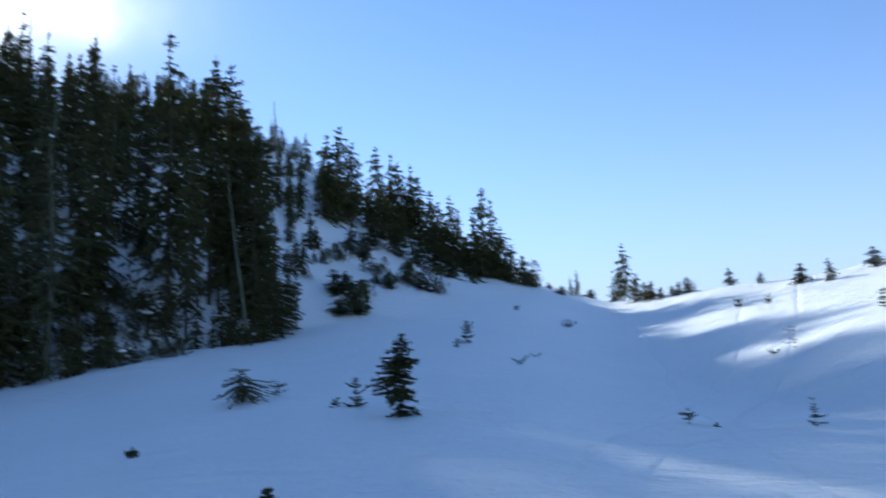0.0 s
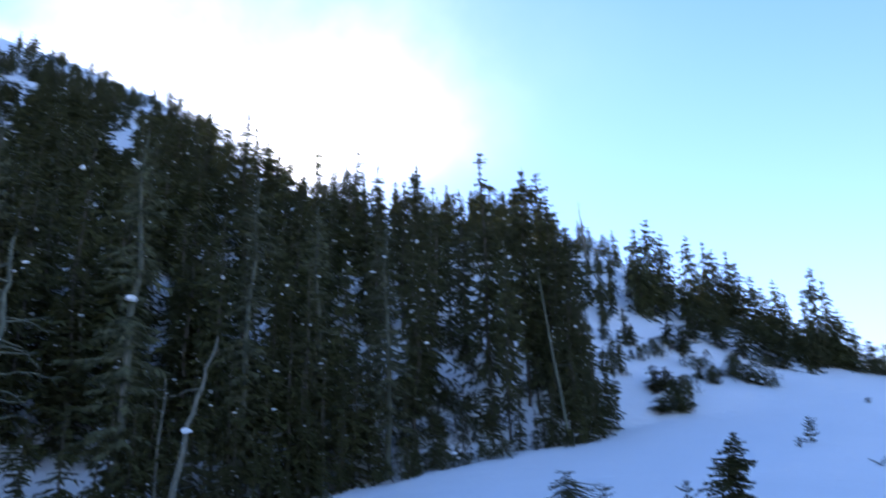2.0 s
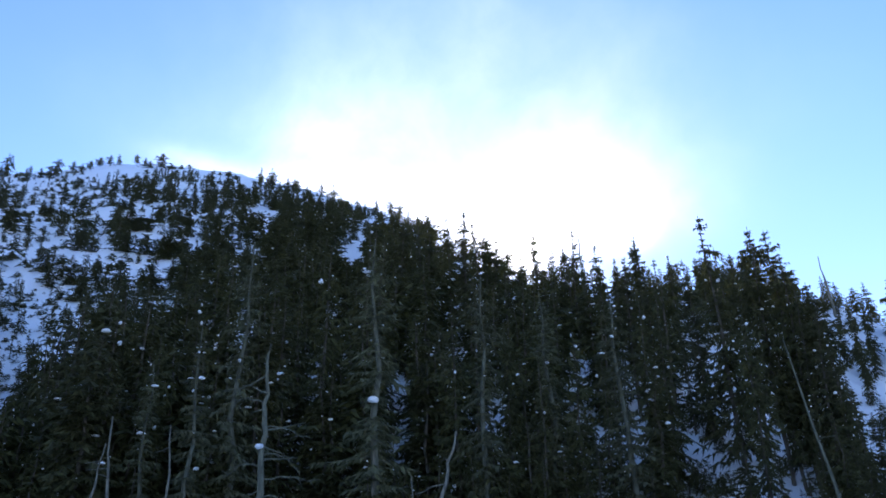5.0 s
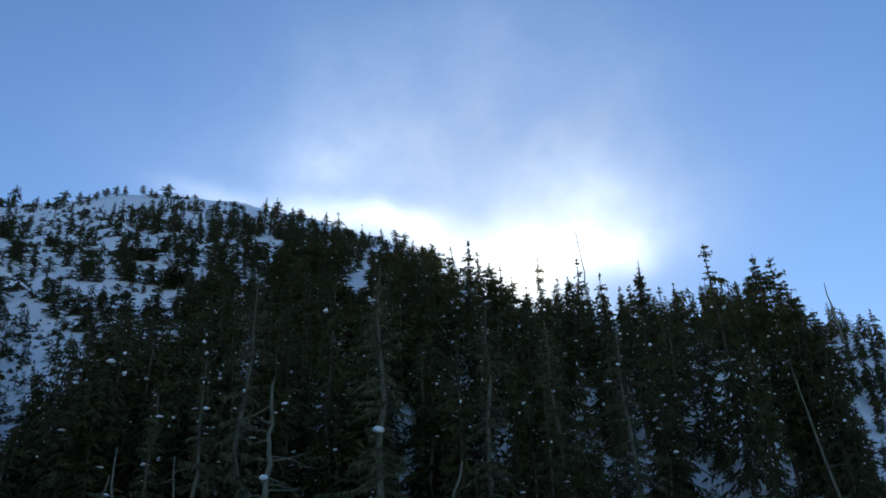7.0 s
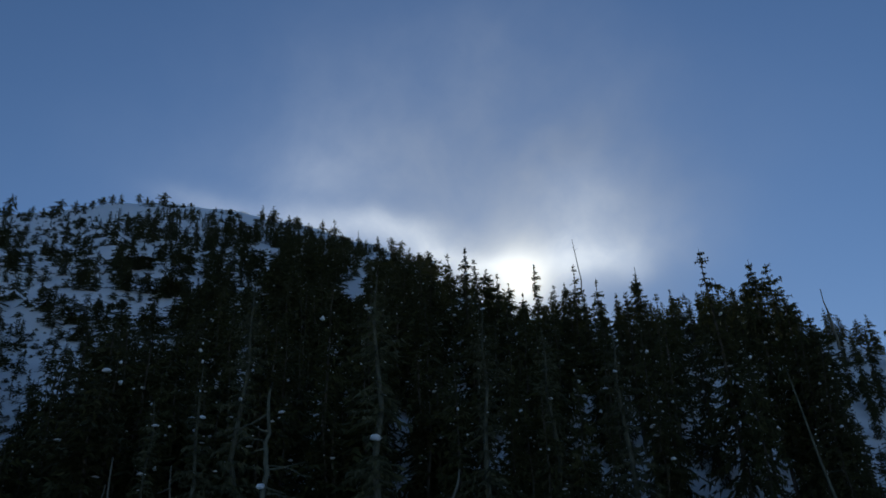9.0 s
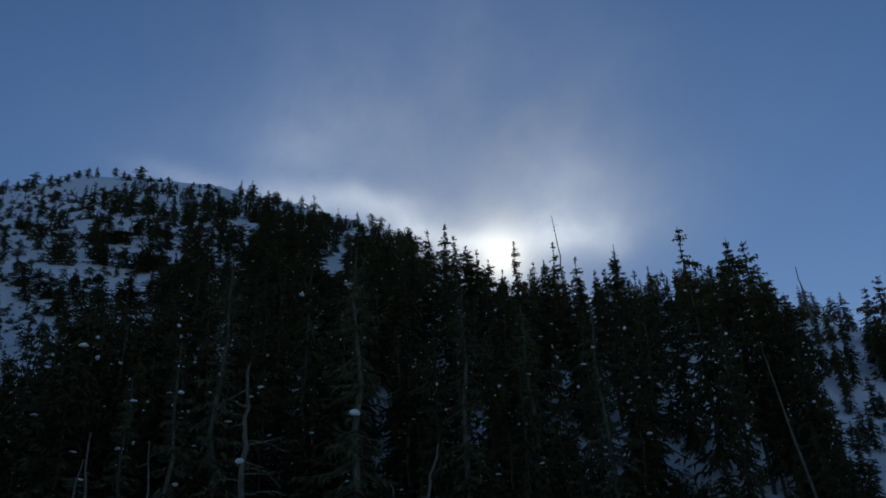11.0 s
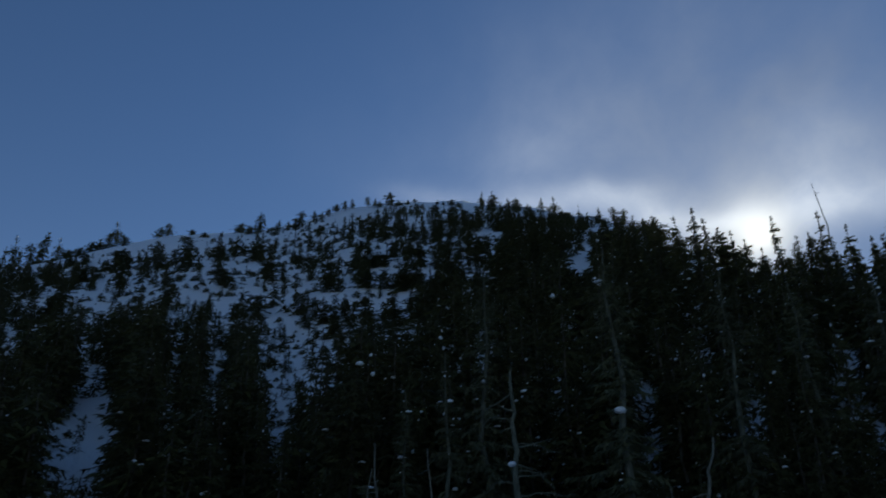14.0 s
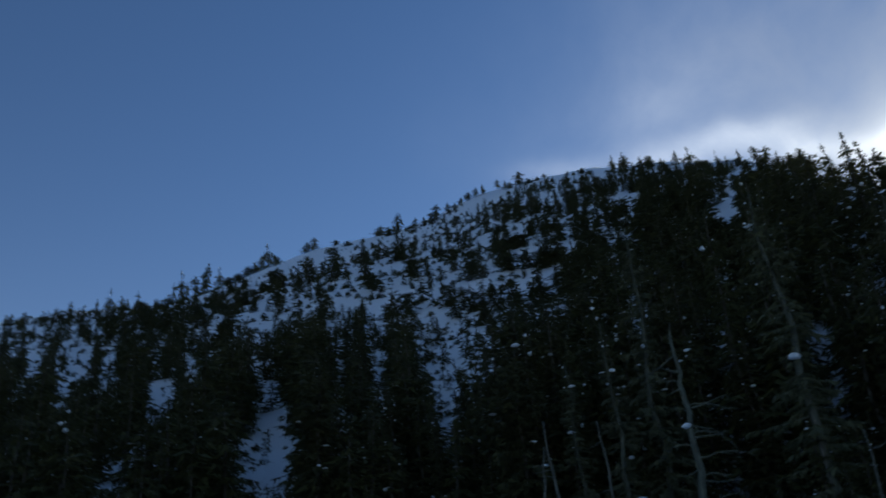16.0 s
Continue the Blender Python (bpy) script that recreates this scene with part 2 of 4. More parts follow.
def build_ground():
    az = np.radians(np.concatenate([np.arange(-180, -112, 3.0), np.arange(-112, 48, 0.4), np.arange(48, 180, 3.0)]))
    r = np.concatenate([[0.6], np.geomspace(1.5, 30, 60), np.geomspace(30.6, 420, 110), np.geomspace(450, 4200, 14)])
    a, rr = np.meshgrid(az, r, indexing="ij")
    x, y = np.sin(a) * rr, np.cos(a) * rr
    verts = np.stack([x, y, terrain(x, y)], -1).reshape(-1, 3)
    n, k = len(az), len(r)
    i, j = np.meshgrid(np.arange(n), np.arange(k - 1), indexing="ij")
    i2 = (i + 1) % n
    faces = np.stack([i * k + j, i * k + j + 1, i2 * k + j + 1, i2 * k + j], -1).reshape(-1, 4)
    verts = np.vstack([verts, [[0, 0, ground_z(0, 0)]]])
    hub = len(verts) - 1
    fan = np.stack([np.arange(n) * k, ((np.arange(n) + 1) % n) * k, np.full(n, hub)], -1)
    ob = mesh_object("ground", verts, faces.tolist() + fan.tolist(), SNOW, smooth=True)
    tagged(ob, "wind-packed white snow over the mountain slope", "snow", kind="structure")


build_ground()

# ---------------------------------------------------------------- trees


class Soup:
    """Gathers small pieces of mesh."""

    def __init__(self):
        self.v, self.f, self.n = [], [], 0

    def put(self, verts, faces):
        self.v.append(np.asarray(verts, float))
        self.f.extend([tuple(int(q) + self.n for q in f) for f in faces])
        self.n += len(verts)

    def tube(self, path, radii, sides=6):
        path = np.asarray(path, float)
        tangent = np.gradient(path, axis=0)
        tangent /= np.linalg.norm(tangent, axis=1)[:, None] + 1e-9
        helper = np.where(np.abs(tangent[:, 2:3]) > 0.9, [[1.0, 0, 0]], [[0, 0, 1.0]])
        a = np.cross(tangent, helper)
        a /= np.linalg.norm(a, axis=1)[:, None] + 1e-9
        b = np.cross(tangent, a)
        ang = np.arange(sides) * 2 * math.pi / sides
        ring = a[:, None] * np.cos(ang)[None, :, None] + b[:, None] * np.sin(ang)[None, :, None]
        v = (path[:, None] + ring * np.asarray(radii)[:, None, None]).reshape(-1, 3)
        f = []
        for k in range(len(path) - 1):
            for s in range(sides):
                t = (s + 1) % sides
                f.append((k * sides + s, k * sides + t, (k + 1) * sides + t, (k + 1) * sides + s))
        f.append(tuple(range((len(path) - 1) * sides, len(path) * sides)))
        self.put(v, f)

    def clump(self, centre, size, rng, turn=None):
        """A small lump of snow: a squashed, uneven dome."""
        v = [[0, 0, rng.uniform(0.7, 1.0)]]
        for ring, (rad, z) in enumerate(((0.6, 0.62), (1.0, 0.05), (0.62, -0.5))):
            for s in range(6):
                q = rng.uniform(0.6, 1.25)
                ang = (s + 0.5 * ring) * math.pi / 3
                v.append([rad * q * math.cos(ang), rad * q * math.sin(ang), z * rng.uniform(0.6, 1.3)])
        turn = rng.uniform(0, 6.28) if turn is None else turn
        v = np.array(v) * size
        v = np.stack([v[:, 0] * math.cos(turn) - v[:, 1] * math.sin(turn), v[:, 0] * math.sin(turn) + v[:, 1] * math.cos(turn), v[:, 2]], 1) + centre
        f = [(0, 1 + s, 1 + (s + 1) % 6) for s in range(6)]
        for ring in range(2):
            o, p = 1 + 6 * ring, 7 + 6 * ring
            f += [(o + s, p + s, p + (s + 1) % 6, o + (s + 1) % 6) for s in range(6)]
        f.append(tuple(range(18, 12, -1)))
        self.put(v, f)

    def mesh(self, name, mat, parent, smooth=False):
        return mesh_object(name, np.vstack(self.v), self.f, mat, parent, smooth)


def blades(points, ways, lengths, widths, rng, sag=0.25):
    """Small pointed needle sprays, one face each, as arrays of vertices and faces."""
    n = len(points)
    ways = ways / (np.linalg.norm(ways, axis=1)[:, None] + 1e-9)
    side = np.cross(ways, rng.normal(size=(n, 3)) * 0.55 + [0, 0, 1])
    side /= np.linalg.norm(side, axis=1)[:, None] + 1e-9
    tip = points + ways * lengths[:, None]
    tip[:, 2] -= sag * lengths
    v = np.stack([points + side * widths[:, None], tip, points - side * widths[:, None]], 1).reshape(-1, 3)
    return v, np.arange(n)[:, None] * 3 + [[0, 1, 2]]


TOPS = {}     # how far the top of each tree shape leans from its foot
SHAPES = {   # reach of the boughs from the foot to the top, as a share of the greatest
    "cone": ((0, 0.1, 0.3, 0.6, 0.85, 0.96, 1), (0.8, 1.0, 0.9, 0.64, 0.36, 0.15, 0.05)),
    "column": ((0, 0.1, 0.4, 0.7, 0.88, 0.97, 1), (0.55, 0.85, 1.0, 0.9, 0.55, 0.26, 0.08)),
    "ragged": ((0, 0.12, 0.3, 0.45, 0.6, 0.75, 0.9, 0.97, 1), (0.6, 1.0, 0.7, 0.95, 0.6, 0.64, 0.3, 0.14, 0.06)),
    "skirted": ((0, 0.06, 0.16, 0.22, 0.3, 0.42, 0.56, 0.7, 0.85, 1), (0.7, 0.62, 0.3, 0.22, 0.6, 0.8, 0.68, 0.52, 0.3, 0.1)),
    "umbrella": ((0, 0.12, 0.22, 0.35, 0.55, 0.78, 1), (0.26, 0.14, 0.35, 1.0, 0.85, 0.5, 0.2)),
    "bush": ((0, 0.3, 0.7, 1), (1.0, 0.95, 0.7, 0.3)),
}


def conifer(name, seed, height, reach, shape="cone", clear=0.1, whorls=50, per=5, stations=5, tufts=4,
            blade=0.42, needles=None, snow=0.12, gaps=0.12, limbs=True, label="", bend=0.02, bark=None, category="tree", lopsided=0.3, big_snow=0.0, sag=0.25, droop=1.0, tier=0.0, lift=0.0):
    rng = np.random.default_rng(seed)
    root = new(name)
    trunk = Soup()
    zs = np.linspace(0, 1, 9)
    lean = rng.normal(size=2) * bend * height
    path = np.stack([lean[0] * zs ** 2, lean[1] * zs ** 2, zs * height - 0.03 * height * (zs == 0)], 1)
    path[1:-1, :2] += rng.normal(size=(7, 2)) * 0.006 * height
    trunk.tube(path, height * 0.0115 * (1 - zs) ** 0.8 + 0.0012 * height, 7)
    boughs, load = Soup(), Soup()
    P, D, L, Wd = [], [], [], []
    phase = rng.uniform(0, 6.28)
    knots_u, knots_s = SHAPES[shape]
    side_phase = rng.uniform(0, 6.28, 3)
    for k in range(whorls):
        u = clear + (1 - clear) * (k + rng.uniform(-0.45, 0.45)) / whorls
        step = (1 - clear) / whorls
        u = min(max(u, clear), 0.985)
        base = np.array([np.interp(u, zs, path[:, c]) for c in range(3)])
        thin = rng.uniform(0.5, 1.3) if rng.random() < 0.75 else rng.uniform(0.2, 0.6)
        laden = rng.choice([0.2, 0.5, 1.0, 2.3])
        for b in range(per):
            u = min(0.985, max(clear, u + step * (1 - tier) * rng.uniform(-0.2, 0.2)))
            base = np.array([np.interp(u, zs, path[:, c]) for c in range(3)])
            if rng.random() < gaps:
                continue
            phase += 2.4 + rng.uniform(-0.5, 0.5)
            out = np.array([math.cos(phase), math.sin(phase), 0])
            wave = math.sin(phase + side_phase[0] + 5 * u) * 0.6 + math.sin(2 * phase + side_phase[1] + 17 * u) * 0.6
            length = reach * np.interp(u, knots_u, knots_s) * thin * rng.uniform(0.6, 1.12) * (1 + lopsided * wave)
            rise = np.interp(u, [0, 0.5, 0.85, 1], [-0.34, -0.18, 0.06, 0.5]) + rng.uniform(-0.18, 0.18)
            rise += 0.45 * (1 - droop)
            s = np.array([0.0, 0.45, 0.8, 1.0])
            curve = base + out * (s * length)[:, None]
            curve[:, 2] += length * (rise * s - 0.3 * droop * s ** 2 + 0.18 * s ** 4)
            if limbs:
                boughs.tube(curve[[0, 2]], height * 0.002 * np.array([1, 0.3]) * (1.2 - u) + 0.0002 * height, 3)
            m = max(2, int(round(stations * (0.4 + 0.6 * min(1.2, length / reach)))))
            t = np.repeat(np.linspace(0.2, 1.0, m), tufts) + rng.uniform(-0.08, 0.08, m * tufts)
            at = np.stack([np.interp(t, s, curve[:, c]) for c in range(3)], 1)
            cross = np.array([-out[1], out[0], 0])
            n = len(at)
            way = out * rng.uniform(0.1, 1.0, (n, 1)) + cross * rng.normal(0, 0.75, (n, 1)) + np.array([0, 0, 1.0]) * rng.uniform(-0.7 + 0.4 * tier + lift, 0.2 - 0.08 * tier + lift, (n, 1))
            P.append(at), D.append(way)
            L.append(blade * rng.uniform(0.5, 1.35, n) * (0.2 + 0.8 * min(1.0, length / (0.7 * reach))))
            Wd.append(L[-1] * rng.uniform(0.145, 0.265, n))
            if rng.random() < snow * laden:
                c = curve[1] * 0.3 + curve[2] * 0.7 if rng.random() < 0.5 else curve[3]
                size = min(blade, 0.46) * min(0.6, 0.17 * math.exp(0.75 * rng.normal())) * (2.1 if rng.random() < big_snow else 1.0)
                load.clump(c + [0, 0, 0.05 * blade], np.array([rng.uniform(0.7, 1.6), rng.uniform(0.6, 1.1), rng.uniform(0.5, 1.0)]) * size, rng, phase + rng.uniform(-0.9, 0.9))
    n = 16
    t = np.linspace(0.92, 1.0, n)
    P.append(np.stack([np.interp(t, zs, path[:, c]) for c in range(3)], 1))
    D.append(np.stack([rng.normal(size=n) * 0.5, rng.normal(size=n) * 0.5, rng.uniform(0.3, 1.2, n)], 1))
    L.append(blade * np.linspace(0.42, 0.2, n)), Wd.append(blade * np.linspace(0.07, 0.035, n))
    trunk.mesh("trunk", bark or BARK, root, True)
    if limbs:
        tagged(boughs.mesh("branchwork", bark or BARK, root), kind="stuff")
    v, f = blades(np.vstack(P), np.vstack(D), np.concatenate(L), np.concatenate(Wd), rng, sag)
    mesh_object("crown", v, f, needles or NEEDLES, root)
    if load.n:
        tagged(load.mesh("snow_load", SNOW, root, True), "clumps of white snow on the boughs", kind="stuff")
    TOPS[root.name] = path[-1][:2]
    return tagged(root, label, category, "trees of the mountain slope")


def set_down(proto, x, y, size, turn, sink=0.15, lean=(0, 0), wide=1.0):
    """A copy of a tree with its foot in the snow at x, y."""
    return copy_thing(proto, pose(x, y, ground_z(x, y) - sink, lean[0], lean[1], turn) @ Matrix.Diagonal((size * wide, size * wide, size, 1)))


def discard(proto):
    for o in (*proto.children_recursive, proto):
        bpy.data.objects.remove(o)


def plan(az, r):
    return r * math.sin(radians(az)), r * math.cos(radians(az))


def sight(az, el):
    """How far off the snow lies in a direction from the camera."""
    r = np.geomspace(3, 400, 2400)
    z = terrain(r * math.sin(radians(az)), r * math.cos(radians(az)))
    hit = np.nonzero(z > EYE + r * math.tan(radians(el)))[0]
    return float(r[hit[0]]) if len(hit) else float(r[np.argmax((z - EYE) / r)])


FIR = "tall dark green spruce with drooping snow-dusted boughs on the slope"
MOSSY = "old spruce hung with grey-green lichen, bare lower trunk"
TALL = [conifer("spruce_tree", 11 + k, 18, (2.6, 2.0, 2.9, 2.3, 2.3, 2.5)[k], ("cone", "column", "ragged", "cone", "ragged", "column")[k],
                clear=(0.1, 0.24, 0.15, 0.28, 0.08, 0.18)[k], whorls=42, per=7, stations=6, tufts=7, blade=0.5, tier=0.25, sag=0.3, snow=0.08, gaps=0.1, label=FIR, big_snow=0.12, lopsided=0.5) for k in range(6)]
OLD = [conifer("spruce_tree", 31 + k, 21, 1.9, "ragged", clear=0.2, whorls=46, per=7, stations=6, tufts=7, blade=0.36, tier=0.3, sag=0.5, snow=0.06,
               needles=LICHEN, gaps=0.2, label=MOSSY, big_snow=0.2, bark=PALE_BARK) for k in range(3)]
SECOND = [conifer("spruce_tree", 71 + k, 14, (2.3, 1.9, 2.6, 2.1)[k], ("cone", "column", "ragged", "cone")[k], clear=0.06, whorls=30, per=6, stations=5, tufts=5, blade=0.62, tier=0.3, sag=0.25, lopsided=0.5,
                  snow=0.08, limbs=False, label="dark spruce in the snowy mountain forest", big_snow=0.1) for k in range(4)]
DEEP = [conifer("spruce_tree", 171 + k, 14, (2.4, 2.0, 2.7)[k], ("cone", "column", "ragged")[k], clear=0.05, whorls=24, per=6, stations=4, tufts=4, blade=0.82,
                snow=0.06, limbs=False, tier=0.3, lopsided=0.5) for k in range(3)]
MIDDLE = [conifer("spruce_tree", 51 + k, 9, (1.9, 1.4, 2.2, 1.7, 1.3)[k], ("cone", "column", "ragged", "ragged", "cone")[k], clear=0.04, whorls=19, per=6, stations=4, tufts=6,
                  blade=0.42, snow=0.06, limbs=False, label="mid-sized dark spruce standing in deep hillside snow") for k in range(5)]
LIGHT = [conifer("spruce_tree", 61 + k, 6, (1.5, 1.2, 1.8, 1.5)[k], ("cone", "ragged", "ragged", "column")[k], clear=0.04, whorls=15, per=6, stations=4, tufts=7, lopsided=0.5,
                 blade=0.46, snow=0.04, gaps=0.1, limbs=False, label="small dark spruce on the snowy ridge", bend=0.03) for k in range(4)]
HILLSIDE = [conifer("spruce_tree", 261 + k, 6, (1.5, 1.3, 1.7, 1.5, 1.6)[k], ("column", "ragged", "cone", "column", "ragged")[k], clear=0.02, whorls=18, per=7, stations=5, tufts=6, lopsided=0.5,
                    blade=0.38, snow=0.05, gaps=0.08, limbs=False, label="dense dark spruce standing in hillside snow", bend=0.02) for k in range(5)]


def scrub(name, seed, height, reach, lumps, label, blade=0.15, count=270, category="shrub"):
    """A low clump of several small conifers grown together."""
    rng = np.random.default_rng(seed)
    root = new(name)
    stems, P, D, L = Soup(), [], [], []
    for k in range(lumps):
        ang, rad = rng.uniform(0, 6.28), reach * math.sqrt(rng.random()) * 0.7
        cx, cy = rad * math.cos(ang), rad * math.sin(ang)
        h, wide = height * rng.uniform(0.45, 1.0), reach * rng.uniform(0.25, 0.45)
        stems.tube([[cx * 0.5, cy * 0.5, -0.1], [cx * 0.9, cy * 0.9, h * 0.4], [cx, cy, h * 0.9]], [0.035, 0.025, 0.006], 5)
        u = rng.random(count) ** 0.8
        t = rng.uniform(0, 6.28, count)
        out = wide * (1 - u) ** 0.6 * rng.uniform(0.35, 1.0, count) * (1 + 0.3 * np.sin(3 * t + k))
        P.append(np.stack([cx + out * np.cos(t), cy + out * np.sin(t), u * h], 1))
        D.append(np.stack([np.cos(t), np.sin(t), rng.uniform(-0.5, 0.9, count)], 1) + rng.normal(size=(count, 3)) * 0.35)
        L.append(blade * rng.uniform(0.6, 1.5, count))
    L = np.concatenate(L)
    stems.mesh("stem", BARK, root)
    v, f = blades(np.vstack(P), np.vstack(D), L, L * 0.16, rng, 0.05)
    mesh_object("crown", v, f, NEEDLES, root)
    load = Soup()
    for k in range(5):
        ang, rad = rng.uniform(0, 6.28), reach * rng.uniform(0.1, 0.6)
        load.clump([rad * math.cos(ang), rad * math.sin(ang), height * rng.uniform(0.3, 0.6)], np.array([1.1, 0.9, 0.7]) * rng.uniform(0.05, 0.12) * height, rng)
    tagged(load.mesh("snow_load", SNOW, root, True), "clumps of white snow on the boughs", kind="stuff")
    return tagged(root, label, category, "scrub on the snow slope")


STOUT = [conifer("spruce_tree", 81 + k, 9, (2.6, 2.2, 3.0)[k], ("cone", "ragged", "ragged")[k], clear=0.02, whorls=34, per=8, stations=6, tufts=6, lopsided=0.5,
                 blade=0.5, snow=0.05, limbs=False, label="stout dark spruce with broad boughs on the snowy spur") for k in range(3)]
SHRUB = [scrub("conifer_shrub", 91 + k, 1.6, (1.3, 1.1, 1.6)[k], (6, 4, 8)[k], "low dark conifer scrub half buried in snow") for k in range(3)]

# skyline of the tree tops: no scattered tree rises above it
SKY_AZ = (-105, -95, -84, -71, -59, -53, -47.5, -43, -40, -37, -35, -33, -30.5, -27, -22, -19.5, -15, -13.4, -12.6, -11, -9, -4.5, 0, 3, 5, 7, 9)
SKY_EL = (19.8, 21.3, 23.5, 26.8, 29.3, 28.8, 28.1, 27.1, 26.4, 26.0, 24.7, 23.2, 23.4, 22.7, 22.0, 22.6, 21.8, 18.8, 17.2, 17.4, 17.4, 15.8, 12.6, 11.8, 9.4, 7.8, 6.6)
# on the open side of the hill tree tops are cut to these camera elevations
CAP_AZ = (-106, -96, -92, -86, -80, -74, -70, -67, -65, -63, -60, -57.5, -56, -52, -46)
CAP_EL = (19.5, 20, 20.5, 21.3, 21.6, 22, 21.5, 18.8, 20.5, 21.8, 21.5, 22.3, 24.5, 26.5, 30)
# open snow kept clear in the camera's view: azimuth, elevation, half width, half height in degrees
VIEW_GAPS = (
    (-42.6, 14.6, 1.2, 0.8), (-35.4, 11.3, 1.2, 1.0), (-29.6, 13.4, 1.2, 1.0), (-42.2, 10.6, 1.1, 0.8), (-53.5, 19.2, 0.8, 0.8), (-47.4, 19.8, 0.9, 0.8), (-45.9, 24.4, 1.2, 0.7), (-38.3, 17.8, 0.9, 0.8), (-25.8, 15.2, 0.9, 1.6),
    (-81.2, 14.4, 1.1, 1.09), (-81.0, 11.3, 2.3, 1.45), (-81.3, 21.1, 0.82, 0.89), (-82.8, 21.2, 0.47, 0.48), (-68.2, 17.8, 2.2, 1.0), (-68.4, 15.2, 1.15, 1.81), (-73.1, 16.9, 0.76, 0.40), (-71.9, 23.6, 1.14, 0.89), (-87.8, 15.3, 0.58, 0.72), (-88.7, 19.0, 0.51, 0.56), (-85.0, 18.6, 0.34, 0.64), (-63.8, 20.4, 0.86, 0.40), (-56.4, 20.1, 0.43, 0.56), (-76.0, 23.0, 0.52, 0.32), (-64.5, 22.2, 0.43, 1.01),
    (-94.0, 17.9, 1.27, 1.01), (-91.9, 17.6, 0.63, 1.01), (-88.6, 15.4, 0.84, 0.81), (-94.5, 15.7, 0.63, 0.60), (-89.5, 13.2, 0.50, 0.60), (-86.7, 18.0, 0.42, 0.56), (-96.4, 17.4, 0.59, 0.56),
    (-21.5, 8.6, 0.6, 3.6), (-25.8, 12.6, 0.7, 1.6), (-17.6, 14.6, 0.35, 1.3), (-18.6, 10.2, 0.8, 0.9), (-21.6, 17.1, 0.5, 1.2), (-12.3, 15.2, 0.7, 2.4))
VIEW_GAPS_NEAR = ((-9.6, 8.6, 0.9, 1.4), (-5.2, 7.6, 2.2, 0.6), (-8.4, 6.2, 0.9, 0.9))


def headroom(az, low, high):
    """The elevation up to which a tree may rise without hiding a gap from the camera, or None where it stands in it."""
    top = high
    for a, el, half, tall in VIEW_GAPS + VIEW_GAPS_NEAR:
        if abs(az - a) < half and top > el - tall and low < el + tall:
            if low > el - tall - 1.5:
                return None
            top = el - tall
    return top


def settle(proto, az, r, high, tall, turn, wide):
    """Set a tree down, sized and shifted so its top fits a direction from the camera."""
    x, y = plan(az, r)
    top = EYE + r * math.tan(radians(high))
    size = max(top - ground_z(x, y), 0.5) / tall
    lx, ly = TOPS.get(proto.name, (0.0, 0.0))
    c, q = math.cos(radians(turn)), math.sin(radians(turn))
    x, y = x - (lx * c - ly * q) * size * wide, y - (lx * q + ly * c) * size * wide
    set_down(proto, x, y, max(top - ground_z(x, y) + 0.15, 0.5) / tall, turn, wide=wide)


def stand(rows, protos, tall, seed, wide=1.0):
    """Trees by azimuth, elevation of the top and distance."""
    rng = random.Random(seed)
    for k, (az, el, r) in enumerate(rows):
        settle(protos[k % len(protos)], az, r, el, tall, rng.uniform(0, 360), wide * rng.uniform(0.9, 1.15))


def plant(rows, protos, tall, reach, seed, far=None):
    """Trees by azimuth, elevation of foot and top, and half width in degrees."""
    rng = random.Random(seed)
    for az, low, high, half in rows:
        r = sight(az, low)
        h = r * (math.tan(radians(high)) - math.tan(radians(low)))
        if far is not None:
            x, y = plan(az, r)
            far.append((x, y, ground_z(x, y), h, rng.uniform(0, 6.28), r * math.tan(radians(half)) / reach))
            continue
        settle(rng.choice(protos), az, r, high, tall, rng.uniform(0, 360), min(4.0, max(0.5, r * math.tan(radians(half)) / (reach * h / tall))))


def fill(count, protos, tall, az0, az1, r0, r1, h0, h1, seed, apart, openness=0.0, far=None, least=2.5, wide=1.0, grain=10.0, capped=False, anywhere=False):
    """Scatter trees over a stretch of the hill, thinner where the snow lies open."""
    rng = random.Random(seed)
    placed, tries = [], 0
    while len(placed) < count and tries < count * 40:
        tries += 1
        az, r = rng.uniform(az0, az1), math.sqrt(rng.uniform(r0 ** 2, r1 ** 2))
        x, y = plan(az, r)
        h = rng.uniform(h0, h1)
        if r > np.interp(az, AZ, CREST_R) + 3:
            continue
        if float(fbm(x / grain + 5, y / grain, 3)) + 0.3 < openness * rng.uniform(0.7, 1.0):
            continue
        if any((x - a) ** 2 + (y - b) ** 2 < apart ** 2 for a, b in placed):
            continue
        z = ground_z(x, y)
        h = min(h, EYE + r * math.tan(radians(np.interp(az, SKY_AZ, SKY_EL) - rng.uniform(0, 1.0))) - z)
        if capped:
            h = min(h, EYE + r * math.tan(radians(np.interp(az, CAP_AZ, CAP_EL) - rng.uniform(0, 1.8))) - z)
        if h < least:
            continue
        low, high = math.degrees(math.atan2(z - EYE, r)), math.degrees(math.atan2(z + h * 0.93 - EYE, r))
        # skip or shorten trees that would cover these gaps as the camera sees them
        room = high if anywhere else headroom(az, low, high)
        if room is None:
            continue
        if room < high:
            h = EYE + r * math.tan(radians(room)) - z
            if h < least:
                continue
        placed.append((x, y))
        if far is None:
            set_down(rng.choice(protos), x, y, h / tall, rng.uniform(0, 360), lean=(rng.uniform(-2, 2), rng.uniform(-2, 2)), wide=wide * rng.uniform(0.85, 1.2))
        else:
            far.append((x, y, z, h, rng.uniform(0, 6.28)))
    return placed


